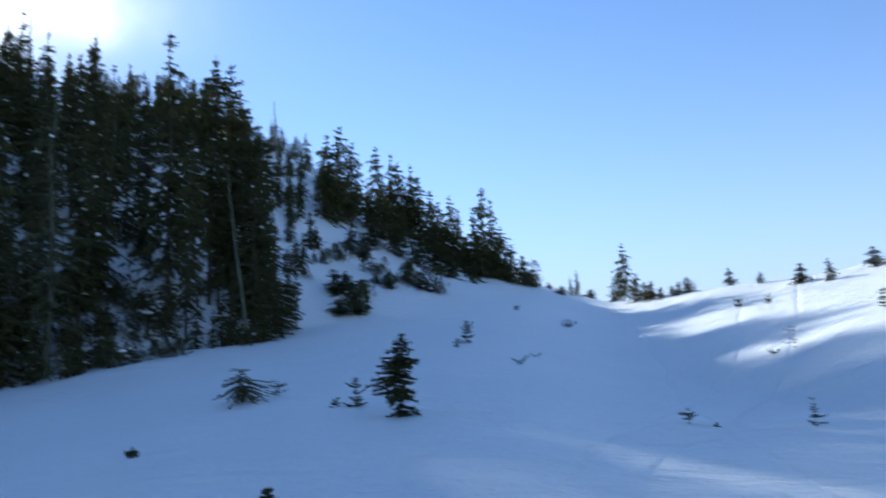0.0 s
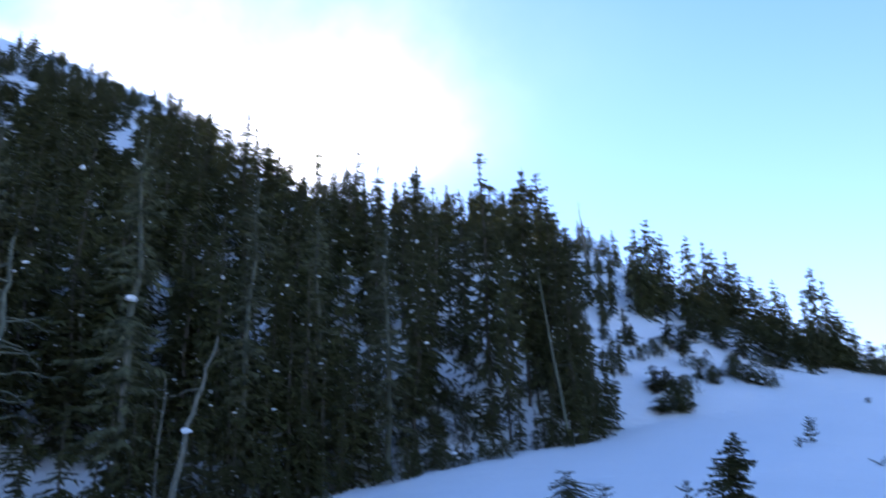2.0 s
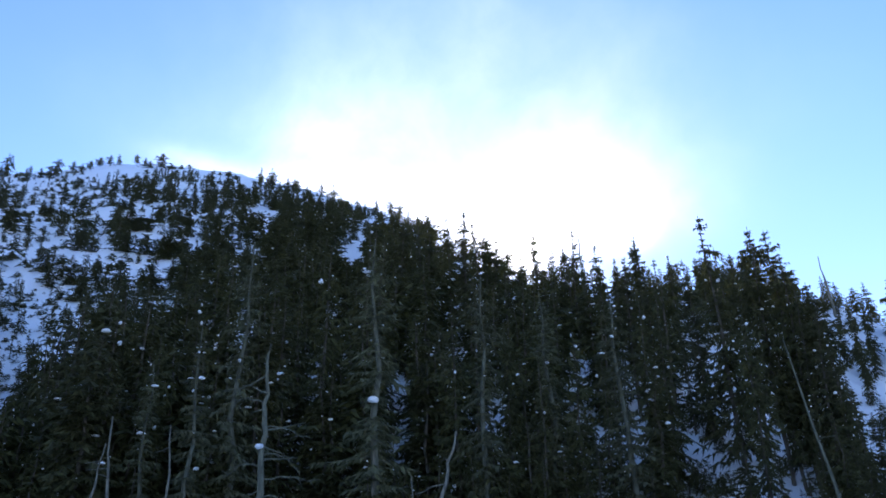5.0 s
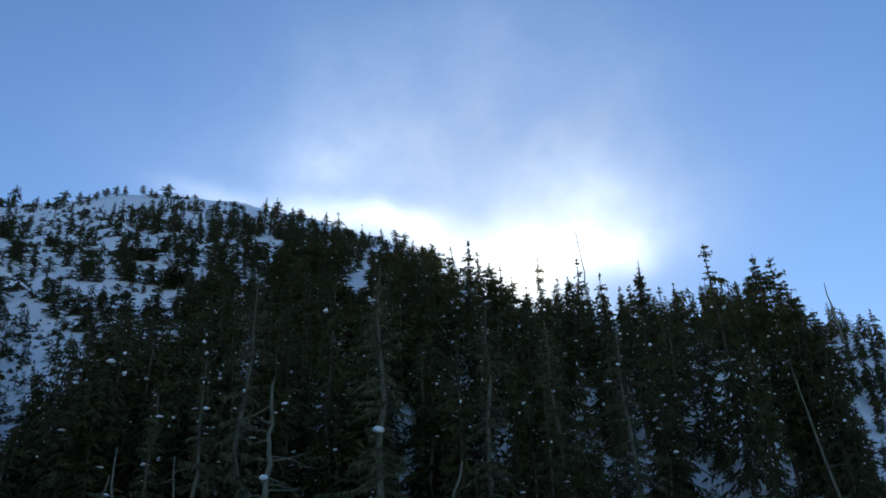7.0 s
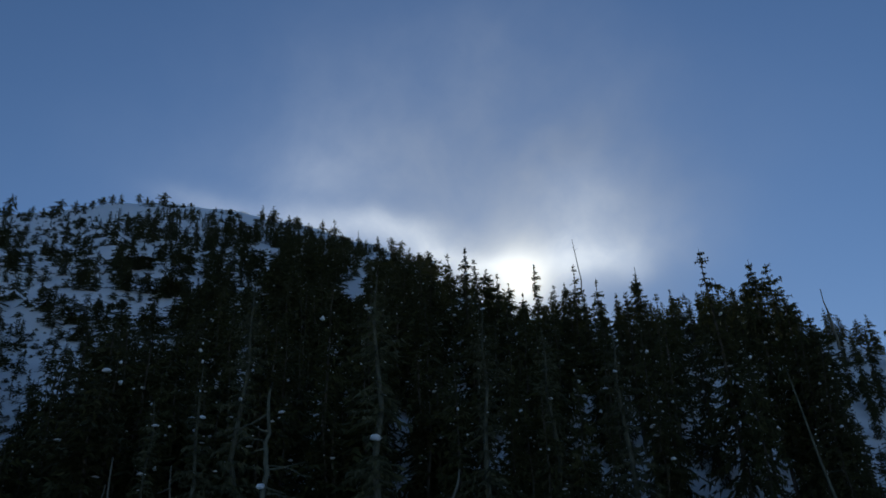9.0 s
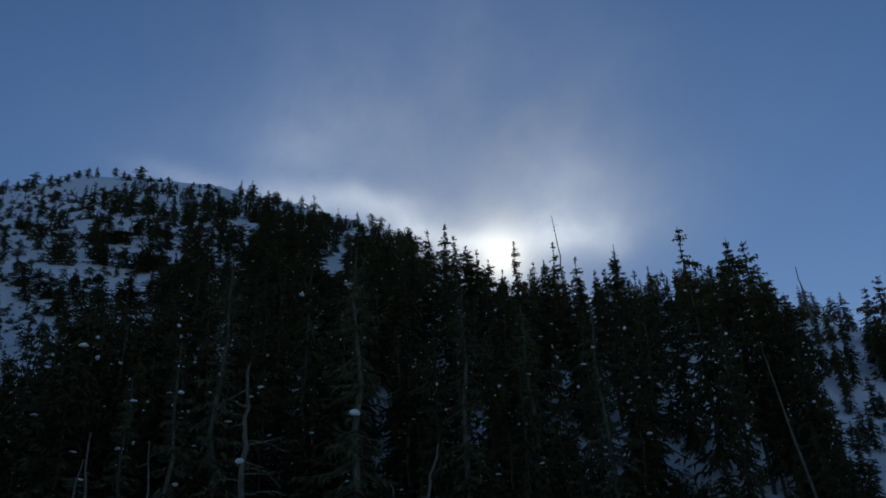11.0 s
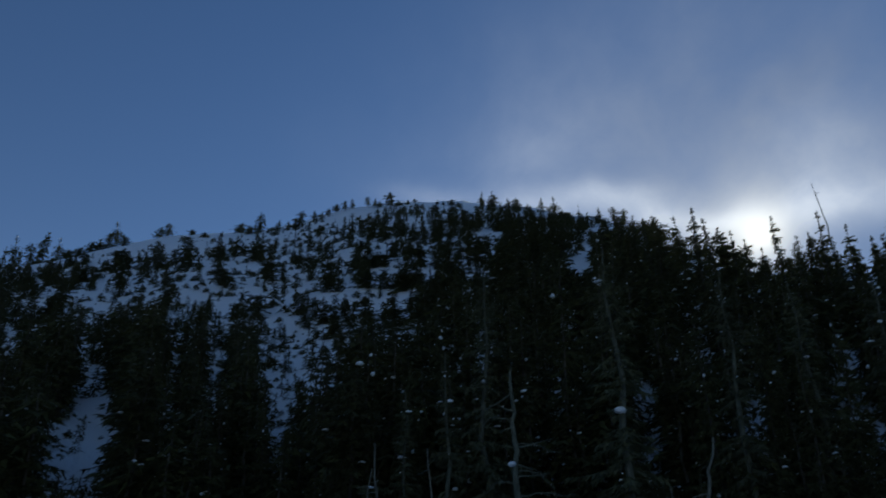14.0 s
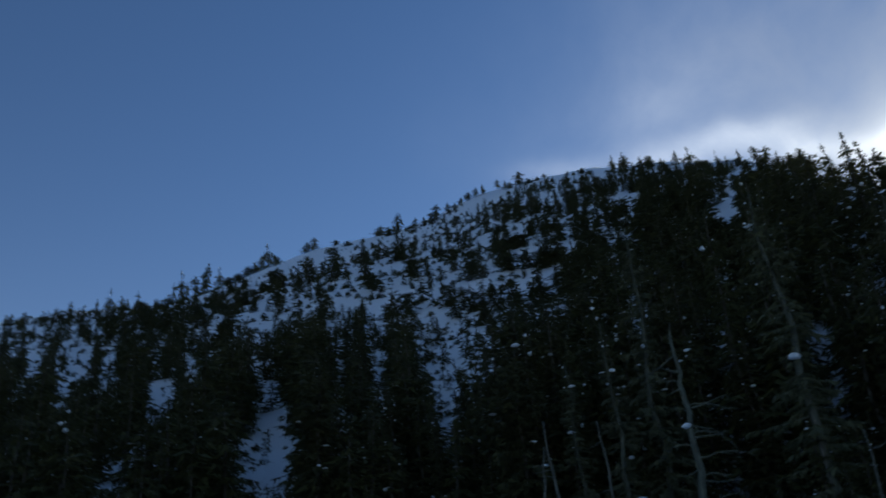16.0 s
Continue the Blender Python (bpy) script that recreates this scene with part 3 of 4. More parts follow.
# ------ the forest edge: azimuth, elevation of the top, distance
FRONT = (
    (-19.46, 24.90, 58), (-16.26, 23.59, 57), (-15.19, 23.16, 58), (-17.78, 21.99, 61), (-18.75, 22.61, 63), (-14.56, 21.33, 57), (-14.03, 19.80, 56), (-13.27, 19.36, 56),
    (-12.96, 17.68, 55), (-12.79, 15.83, 54), (-21.12, 22.20, 62), (-22.06, 22.57, 74), (-23.10, 22.48, 72), (-24.30, 24.06, 76), (-25.25, 22.83, 70), (-25.96, 22.84, 78),
    (-27.28, 23.98, 80), (-28.28, 22.85, 72), (-28.86, 25.14, 84), (-29.73, 23.99, 90), (-30.53, 23.86, 92), (-31.89, 25.45, 93), (-32.94, 23.61, 88), (-33.98, 24.28, 94),
    (-34.80, 25.05, 96), (-35.67, 25.42, 96), (-36.60, 26.16, 93), (-37.23, 27.03, 88), (-38.64, 26.68, 94), (-39.96, 26.56, 96), (-40.85, 26.66, 100), (-42.11, 26.51, 90),
    (-43.46, 25.31, 70), (-44.62, 25.91, 62),
    (-47.5, 24.6, 60), (-56.9, 20.2, 62), (-64.5, 20.6, 66))
FOREST = (
    (-66.0, 17.4, 60), (-59.3, 18.0, 56), (-69.6, 15.8, 60), (-72.5, 15.5, 66), (-24.6, 20.5, 56), (-17.8, 18, 52), (-12.2, 13.2, 53),
    (-11.2, 10.8, 55), (-13.0, 16, 56), (-14.6, 12, 51), (-27.6, 17, 51), (-29.6, 18, 51), (-32.2, 17, 50), (-34.6, 19, 52), (-38.5, 20, 52),
    # the first two of this row are added to block a sun streak on the snow
    (-25.2, 22.4, 70), (-24.0, 22.2, 72), (-12.6, 9.8, 52), (-23.3, 20.8, 57))
FOREST_EDGE = (
    (-11.7, 8.8, 53), (-10.9, 7.4, 54), (-13.4, 11, 51), (-12.0, 12.4, 55), (-15.6, 9, 50.5), (-10.6, 9.0, 56),
    (-28.6, 11, 49.5), (-31.0, 10.5, 49.5), (-33.4, 12, 49.5), (-35.8, 12, 49.5), (-24.6, 5.2, 49), (-17.3, 9.2, 50.5), (-15.0, 8.2, 50.3), (-19.2, 9.4, 50.5), (-13.2, 8.4, 51), (-16.2, 6.6, 50.0), (-20.0, 6.4, 50.0), (-23.4, 7.6, 50.0), (-22.8, 5.4, 49.5), (-27.4, 6.0, 48.5), (-29.7, 5.4, 48), (-32.0, 6.6, 48),
    (-34.3, 5.6, 47.5), (-36.8, 7.0, 47.5), (-38.6, 5.0, 47), (-41.0, 6.2, 47), (-43.2, 7.4, 47), (-45.3, 5.8, 47), (-47.4, 7.0, 47), (-49.6, 6.0, 47), (-30.8, 4.2, 47), (-29.5, 9.0, 49), (-32.4, 9.5, 49), (-34.8, 8.6, 48.5), (-37.4, 10.0, 48.5), (-27.0, 8.8, 49.5), (-25.2, 8.6, 49.8), (-39.6, 9.4, 48), (-42.0, 9.0, 48), (-44.6, 10.0, 48), (-33.2, 4.0, 46.5), (-35.5, 4.4, 46.5), (-37.7, 3.8, 46), (-39.8, 4.2, 46))
LICHENED = ((-44.2, 25.0, 48.5), (-53.4, 24.6, 52), (-26.7, 21.2, 49.5), (-36.1, 22.5, 49), (-31.8, 21.0, 51), (-56.6, 18.5, 49), (-59.6, 16.0, 52))
SUN_EDGE = (
    (-21.3, 18.6, 68), (-21.9, 16.4, 64), (-20.9, 14.6, 62),
    (-21.4, 19.8, 80), (-20.8, 20.6, 84), (-21.9, 21.0, 86), (-21.1, 18.2, 76), (-22.3, 19.0, 77))
# single trees: azimuth, elevation of the foot and of the top, half width
RIDGE_END = (
    (-98.07, 19.87, 20.61, 0.43), (-97.25, 19.94, 20.82, 0.43), (-96.24, 20.11, 20.97, 0.43), (-95.39, 20.24, 21.21, 0.51), (-94.55, 20.37, 21.71, 0.43), (-93.64, 20.53, 21.51, 0.43),
    (-92.91, 20.68, 21.92, 0.39), (-92.07, 20.79, 22.75, 0.39), (-91.31, 21.01, 22.20, 0.52), (-90.28, 21.17, 22.63, 0.39), (-89.61, 21.27, 21.90, 0.35))
RIDGE_WEST = (
    (-88.94, 21.44, 22.13, 0.39), (-88.25, 21.82, 22.49, 0.35), (-87.81, 21.89, 23.27, 0.26), (-87.38, 21.96, 24.12, 0.48), (-86.90, 22.23, 23.37, 0.26), (-86.33, 22.60, 23.75, 0.31),
    (-85.78, 22.68, 24.04, 0.35), (-85.47, 22.80, 24.64, 0.31), (-84.63, 23.12, 24.46, 0.35), (-83.97, 23.41, 23.74, 0.35), (-83.32, 23.57, 23.93, 0.35), (-82.56, 23.85, 24.55, 0.48),
    (-82.06, 24.09, 24.80, 0.40), (-81.59, 24.26, 25.30, 0.35), (-81.20, 24.42, 26.10, 0.53), (-80.52, 24.52, 25.20, 0.35), (-78.07, 25.53, 26.18, 0.40), (-77.56, 25.65, 26.49, 0.27))
RIDGE_MIDDLE = (
    (-75.83, 25.95, 26.25, 0.36), (-74.94, 25.85, 26.16, 0.31), (-73.69, 26.01, 26.37, 0.22), (-72.32, 26.37, 27.04, 0.40), (-71.67, 26.40, 26.99, 0.40), (-71.25, 26.42, 27.21, 0.27),
    (-70.92, 26.44, 27.89, 0.40), (-70.29, 26.54, 26.93, 0.23), (-69.69, 26.60, 27.27, 0.27), (-69.47, 26.65, 27.52, 0.18), (-68.78, 26.87, 27.50, 0.32), (-68.17, 26.92, 27.76, 0.41),
    (-67.78, 27.09, 28.25, 0.41), (-66.80, 27.51, 28.39, 0.36), (-66.22, 27.72, 28.32, 0.27), (-65.68, 28.00, 28.56, 0.23), (-65.05, 28.33, 28.89, 0.27), (-64.41, 28.45, 29.17, 0.23),
    (-63.86, 28.61, 29.33, 0.28))
RIDGE_PEAK = (
    (-62.59, 28.92, 29.52, 0.18), (-61.98, 28.91, 29.39, 0.23), (-61.62, 28.74, 29.23, 0.32), (-60.79, 28.68, 29.85, 0.41), (-60.06, 28.87, 29.23, 0.32), (-59.36, 28.96, 29.28, 0.37),
    (-58.80, 29.14, 29.42, 0.18), (-56.92, 28.97, 29.33, 0.14), (-56.47, 28.91, 29.23, 0.14), (-55.77, 28.83, 29.27, 0.28), (-55.23, 28.71, 29.03, 0.23), (-53.39, 28.62, 29.49, 0.23),
    (-52.81, 28.45, 29.17, 0.27), (-52.34, 28.33, 29.52, 0.37), (-51.78, 28.16, 28.95, 0.32), (-50.68, 28.21, 29.13, 0.37), (-50.38, 28.10, 28.89, 0.27), (-49.47, 27.92, 28.60, 0.32))
RIDGE_EAST = (
    (-53.33, 28.35, 29.80, 0.32), (-52.49, 28.29, 29.78, 0.41), (-51.22, 28.21, 29.24, 0.37), (-50.51, 28.25, 29.12, 0.37), (-49.69, 28.05, 28.77, 0.27), (-48.58, 28.02, 29.06, 0.32),
    (-47.67, 27.58, 29.09, 0.45), (-46.98, 27.59, 28.07, 0.27), (-45.72, 27.10, 28.34, 0.18), (-45.03, 26.99, 27.71, 0.32), (-44.14, 26.84, 27.96, 0.36), (-43.05, 26.68, 27.84, 0.36),
    (-42.28, 26.51, 27.60, 0.36), (-41.58, 26.43, 27.11, 0.27), (-40.91, 26.26, 26.78, 0.31), (-40.18, 26.08, 26.84, 0.45))
HILL_WEST = (
    (-86.80, 20.87, 22.14, 0.39), (-85.19, 21.57, 22.54, 0.43), (-84.44, 21.88, 22.90, 0.35), (-83.72, 22.63, 23.29, 0.52), (-82.88, 22.91, 23.76, 0.48), (-80.40, 22.99, 24.48, 0.66),
    (-80.70, 23.18, 24.19, 0.48), (-78.91, 23.12, 24.48, 0.53), (-78.09, 23.19, 25.28, 0.61), (-77.77, 23.44, 25.04, 0.48), (-76.95, 23.58, 24.84, 0.44), (-76.18, 23.33, 25.91, 0.57),
    (-75.84, 23.58, 25.47, 0.53), (-82.75, 21.77, 22.80, 0.48), (-82.03, 21.96, 22.95, 0.35), (-88.03, 20.17, 21.22, 0.43), (-85.62, 20.28, 21.42, 0.47), (-83.84, 20.47, 21.56, 0.60))
HILL_CENTRE = (
    (-73.88, 24.44, 26.04, 0.49), (-73.59, 24.34, 25.43, 0.49), (-72.50, 24.75, 26.24, 0.44), (-72.06, 24.81, 25.75, 0.40), (-71.19, 24.49, 25.67, 0.75), (-70.72, 24.51, 25.81, 0.58),
    (-69.63, 25.14, 26.21, 0.22), (-73.62, 22.97, 24.33, 0.70), (-73.09, 22.49, 23.81, 0.74), (-69.85, 23.19, 24.34, 0.66), (-68.97, 23.25, 24.60, 0.39), (-68.09, 24.50, 25.41, 0.40),
    (-67.66, 24.51, 25.18, 0.35), (-67.05, 24.60, 25.43, 0.35), (-66.23, 24.68, 26.64, 0.44), (-65.75, 24.89, 26.16, 0.44), (-65.31, 24.93, 26.25, 0.27), (-66.20, 26.72, 27.36, 0.32))
HILL_UPPER = (
    (-63.78, 26.88, 28.37, 0.27), (-63.36, 24.88, 26.44, 0.40), (-63.05, 25.71, 26.36, 0.49), (-62.52, 24.46, 25.71, 0.84), (-61.95, 24.45, 25.53, 0.88), (-61.33, 24.56, 25.40, 0.62),
    (-60.63, 25.22, 26.51, 0.45), (-60.33, 25.25, 26.26, 0.40), (-59.74, 25.43, 26.40, 0.27), (-59.09, 24.36, 26.25, 0.57), (-58.62, 25.27, 26.31, 0.45), (-57.19, 26.53, 27.98, 0.40),
    (-56.93, 26.27, 27.72, 0.49), (-56.00, 26.62, 28.27, 0.41), (-55.37, 26.67, 28.03, 0.36), (-54.44, 26.76, 28.37, 0.41), (-53.78, 26.96, 28.48, 0.41), (-55.30, 25.05, 26.81, 0.53),
    (-54.39, 25.39, 26.99, 0.53), (-56.25, 24.30, 26.31, 0.53))
HILL_LOWER = (
    (-65.55, 22.65, 23.81, 0.57), (-64.64, 22.69, 23.61, 0.48), (-62.51, 23.02, 24.18, 0.83), (-61.19, 22.99, 24.51, 0.79), (-59.84, 22.94, 24.27, 0.74), (-58.74, 23.10, 24.14, 0.66),
    (-57.03, 22.74, 24.34, 0.61), (-67.92, 22.76, 23.95, 0.35), (-67.45, 20.99, 22.64, 0.60), (-66.39, 20.59, 22.33, 0.56), (-64.05, 20.58, 22.32, 0.52), (-62.55, 20.55, 22.54, 0.77),
    (-60.39, 20.49, 22.40, 0.77), (-59.10, 20.84, 22.51, 0.60), (-57.80, 20.78, 22.77, 0.60), (-71.82, 20.51, 22.38, 0.73), (-70.58, 20.55, 22.27, 0.69))
SPUR_BACK = (
    (-12.57, 13.72, 17.46, 0.31), (-11.79, 13.60, 16.96, 0.33), (-11.07, 12.81, 17.30, 0.36), (-10.16, 15.44, 17.82, 0.29), (-12.30, 17.18, 19.56, 0.24), (-11.75, 16.99, 18.52, 0.26),
    (-10.96, 11.03, 13.36, 0.33), (-11.06, 15.59, 17.82, 0.26), (-12.84, 11.63, 14.01, 0.30), (-11.02, 13.80, 15.50, 0.31), (-10.36, 12.67, 15.35, 0.31))
SPUR_TOP = (
    (-12.04, 17.41, 19.53, 0.38), (-11.56, 17.50, 19.05, 0.34), (-10.54, 17.20, 18.49, 0.42), (-9.86, 17.06, 18.70, 0.21), (-11.68, 15.70, 17.14, 0.29), (-10.32, 13.75, 16.74, 0.46),
    (-8.28, 12.56, 18.72, 1.07), (-7.42, 12.55, 19.19, 1.24), (-6.49, 12.14, 18.10, 0.99), (-4.78, 14.40, 17.81, 0.37), (-3.71, 13.30, 17.32, 0.50), (-3.19, 13.57, 16.68, 0.50),
    (-2.27, 13.74, 16.50, 0.29), (-1.69, 11.92, 15.69, 0.82), (-2.73, 11.95, 14.91, 1.07), (-4.20, 11.30, 14.35, 0.94), (-0.91, 10.28, 14.66, 0.70))
SPUR_END = (
    (-0.27, 10.26, 13.84, 0.78), (0.53, 10.23, 14.21, 0.57), (1.15, 9.81, 13.18, 0.61), (2.20, 8.68, 13.34, 0.49), (2.92, 8.25, 14.74, 0.81), (3.55, 8.22, 13.87, 0.69),
    (4.11, 7.99, 11.84, 0.77), (4.84, 7.75, 10.60, 0.77), (5.62, 7.64, 9.71, 0.69), (6.35, 7.48, 8.32, 0.49), (0.57, 8.34, 10.39, 0.90), (-0.64, 8.78, 10.84, 0.94),
    (2.28, 8.07, 10.32, 0.77), (-2.04, 9.31, 12.13, 0.90), (-3.45, 10.16, 12.57, 0.90), (-4.87, 10.59, 13.00, 0.82))
SPUR_FOOT = (
    (-10.09, 8.87, 11.81, 0.53), (-10.57, 9.47, 11.45, 0.37), (-11.04, 12.24, 14.14, 0.37), (-9.61, 10.66, 13.24, 0.49), (-6.68, 10.34, 12.18, 0.82), (-5.87, 9.89, 11.77, 0.78),
    (-7.96, 7.45, 9.21, 0.89), (-7.08, 7.44, 9.07, 0.89), (-7.67, 6.02, 7.05, 0.89), (-6.38, 5.91, 7.26, 0.53), (-3.94, 7.68, 9.12, 0.41), (-4.90, 8.11, 8.99, 0.41),
    (-2.66, 8.13, 9.57, 0.57), (-1.47, 7.61, 8.45, 0.69), (-9.12, 10.65, 12.24, 0.41))
SADDLE = (
    (7.37, 7.26, 7.74, 0.24), (8.29, 6.78, 7.45, 0.36), (8.95, 6.70, 8.05, 0.20), (9.36, 6.68, 8.50, 0.20), (10.34, 6.62, 7.06, 0.36), (11.89, 6.10, 7.43, 0.49),
    (12.64, 6.06, 10.09, 0.57), (13.45, 6.01, 7.99, 0.57), (14.00, 6.05, 7.33, 0.49), (14.43, 6.06, 7.38, 0.49), (15.09, 6.17, 6.90, 0.32), (15.85, 6.27, 6.97, 0.36),
    (16.27, 6.25, 7.21, 0.32), (16.85, 6.36, 7.51, 0.45), (19.61, 6.80, 7.86, 0.36), (21.58, 6.67, 7.46, 0.20), (24.02, 6.43, 7.78, 0.61), (25.74, 6.45, 7.97, 0.36),
    (28.37, 7.09, 8.39, 0.61))

stand(FRONT, TALL, 18, 1, 0.68)
stand(FOREST, TALL, 18, 12, 0.58)
stand(FOREST_EDGE, SECOND, 14, 16, 0.95)
stand(LICHENED, OLD, 21, 2)
stand(SUN_EDGE, MIDDLE, 9, 15, 0.9)
for k, rows in enumerate((SPUR_TOP, SPUR_END)):
    plant(rows, STOUT, 9, 2.3, 3 + k)
plant(SPUR_FOOT, STOUT, 9, 2.3, 14)
plant(SPUR_BACK, STOUT, 9, 2.3, 17)
plant(SADDLE, STOUT, 9, 2.3, 4)
for k, rows in enumerate((RIDGE_END, RIDGE_WEST, RIDGE_MIDDLE, RIDGE_PEAK, RIDGE_EAST)):
    plant(rows, LIGHT, 6, 1.3, 100 + k)
fill(24, TALL, 18, -104, -42, 50, 66, 11, 18, 5, 3.5, least=6, capped=True)
fill(5, TALL, 18, -42, -9, 50, 58, 6, 14, 6, 2.5)
fill(26, SECOND, 14, -44, -28, 56, 80, 6, 14, 22, 2.4)
fill(6, SECOND, 14, -28, -12, 57, 84, 6, 14, 26, 2.4)
fill(6, SHRUB, 1.6, -13, 5, 60, 90, 0.8, 1.6, 24, 1.8, least=0.6)
fill(40, SHRUB, 1.6, -44, -11, 46.5, 60, 0.8, 2.2, 25, 1.5, least=0.6)
# extra scrub, added to darken this gap of open snow
fill(9, SHRUB, 1.6, -22.6, -20.3, 50, 66, 1.0, 2.2, 62, 1.4, least=0.6, anywhere=True)
for az, el, h, k in ((-7.0, 6.3, 2.5, 0), (-5.7, 6.0, 1.5, 1), (-6.2, 7.2, 1.8, 2), (-4.3, 8.0, 1.4, 1), (-3.6, 8.2, 1.1, 0), (-1.7, 7.7, 2.4, 2), (-0.9, 7.3, 1.6, 0),
                     (-8.8, 9.6, 1.6, 1), (-7.6, 9.8, 1.8, 2), (-10.4, 8.6, 1.5, 0), (-2.6, 9.0, 1.3, 1), (5.6, 7.6, 2.6, 2), (6.5, 7.4, 1.6, 0), (4.6, 8.0, 2.2, 1)):
    x, y = plan(az, sight(az, el))
    set_down(SHRUB[k], x, y, h / 1.6, 70 * az)


# ------ the hillside behind: many trees of a few shapes in one mesh
def joined_trees(name, rows, protos, tall, seed, label, broad=1.0):
    rng = random.Random(seed)
    V, F, M, n = [], [], [], 0
    mats = [NEEDLES, BARK, SNOW, LICHEN]
    stock = []
    for proto in protos:
        pieces = []
        for child in proto.children:
            me = child.data
            co = np.empty(len(me.vertices) * 3)
            me.vertices.foreach_get("co", co)
            me.calc_loop_triangles()
            tri = np.empty(len(me.loop_triangles) * 3, dtype=np.int64)
            me.loop_triangles.foreach_get("vertices", tri)
            pieces.append((co.reshape(-1, 3), tri.reshape(-1, 3), mats.index(me.materials[0])))
        stock.append(pieces)
    for x, y, z, h, turn, *half in rows:
        s = h / tall
        wide = half[0] if half else s * rng.uniform(0.85, 1.25) * broad
        c, q = math.cos(turn) * wide, math.sin(turn) * wide
        for co, tri, m in stock[rng.randrange(len(stock))]:
            V.append(np.stack([x + co[:, 0] * c - co[:, 1] * q, y + co[:, 0] * q + co[:, 1] * c, z - 0.1 + co[:, 2] * s], 1))
            F.append(tri + n)
            M.append(np.full(len(tri), m))
            n += len(co)
    ob = mesh_object(name, np.vstack(V), np.vstack(F), mats[0])
    for m in mats[1:]:
        ob.data.materials.append(m)
    ob.data.polygons.foreach_set("material_index", np.concatenate(M).astype(np.int32))
    tagged(ob, label, "trees", kind="stuff")


deep_rows, hill_rows, spur_rows = [], [], []
for k, rows in enumerate((HILL_WEST, HILL_CENTRE, HILL_UPPER, HILL_LOWER)):
    plant(rows, None, 6, 1.25, 110 + k, hill_rows)
fill(50, None, 14, -104, -42, 54, 76, 8, 14, 21, 2.6, 0.0, deep_rows, least=4, capped=True)
fill(60, None, 6, -96, -80, 140, 230, 4, 8, 74, 3.0, 0.12, hill_rows, grain=14, least=2.5)
fill(120, None, 14, -106, -44, 64, 112, 7, 13, 31, 2.2, 0.0, deep_rows, least=3, capped=True)
fill(110, None, 14, -106, -54, 56, 104, 7, 14, 45, 2.2, 0.0, deep_rows, least=3, capped=True)
fill(28, None, 14, -62, -40, 55, 80, 8, 15, 52, 2.0, 0.0, deep_rows, least=4, capped=True)
fill(10, None, 14, -38, -22, 55, 78, 7, 13, 53, 2.0, 0.0, deep_rows, least=4)
fill(26, None, 14, -100, -72, 52, 72, 8, 14, 54, 2.0, 0.0, deep_rows, least=4, capped=True)
fill(50, None, 14, -100, -66, 128, 178, 5, 9, 79, 2.8, 0.05, deep_rows, least=3, capped=True)
fill(115, None, 14, -100, -66, 98, 135, 6, 11, 71, 2.4, 0.0, deep_rows, least=3, capped=True)
fill(16, None, 14, -71, -58, 51, 66, 6, 11, 57, 2.0, 0.0, deep_rows, least=4, capped=True)
fill(22, None, 14, -53, -42, 78, 125, 8, 14, 60, 2.4, 0.0, deep_rows, least=4)
fill(40, None, 14, -46, -28, 66, 118, 6, 13, 32, 2.4, 0.0, deep_rows)
fill(9, None, 14, -24, -19.4, 80, 104, 4, 8, 49, 1.6, 0.0, deep_rows, least=2)
# these three belts behind the forest edge are added largely to shade the snow
fill(18, None, 14, -33, -22, 88, 116, 5, 9, 51, 2.0, 0.0, deep_rows, least=2)
fill(24, None, 14, -21.0, -12.6, 84, 104, 6, 11, 61, 1.2, 0.0, deep_rows, least=2)
fill(12, None, 14, -20.6, -11.4, 82, 105, 4, 10, 56, 1.7, 0.0, deep_rows, least=2)
fill(5, None, 14, -28, -12, 80, 112, 6, 12, 34, 2.6, 0.0, deep_rows)
fill(34, None, 14, -43, -27, 56, 92, 7, 13, 80, 2.2, 0.0, deep_rows, least=3)
fill(34, None, 14, -36, -23, 82, 112, 6, 11, 75, 1.8, 0.0, deep_rows, least=2)
fill(60, None, 14, -84, -60, 58, 100, 7, 12, 76, 2.2, 0.0, deep_rows, least=3, capped=True)
joined_trees("forest_interior", deep_rows, DEEP, 14, 33, "dark spruces crowded deep in the mountain forest")
fill(40, None, 9, -10, 6, 82, 99, 2.0, 4.5, 23, 1.5, 0.0, spur_rows, least=1.2)
fill(50, None, 6, -57, -42, 84, 150, 5, 10, 37, 2.2, 0.0, hill_rows)
fill(80, None, 6, -52, -40, 110, 250, 5, 9, 55, 2.6, 0.0, hill_rows)
fill(25, None, 6, -68, -54, 105, 200, 3.5, 7.5, 58, 2.6, 0.14, hill_rows, grain=16, least=2)
fill(42, None, 6, -60, -46, 100, 240, 3.5, 7, 78, 2.6, 0.1, hill_rows, grain=12)
fill(60, None, 6, -52, -34, 100, 240, 4, 8, 10, 2.6, 0.0, hill_rows)
fill(70, None, 6, -106, -54, 92, 150, 2.5, 6, 7, 2.0, 0.25, hill_rows, grain=14, least=1.5)
fill(40, None, 6, -108, -76, 100, 180, 4, 8, 47, 3.0, 0.16, hill_rows, grain=16, least=3)
fill(16, None, 6, -66, -56, 100, 170, 4, 7, 48, 3.0, 0.16, hill_rows, grain=16, least=3)
fill(70, None, 6, -106, -44, 145, 235, 2.2, 5, 8, 2.0, 0.28, hill_rows, least=1.5)
joined_trees("spur_trees", spur_rows, STOUT, 9, 35, "dark spruces in a belt along the snowy spur", 1.1)
joined_trees("hillside_forest", hill_rows, HILLSIDE, 6, 9, "dark spruces growing in clumps on the snowy hillside", 1.15)

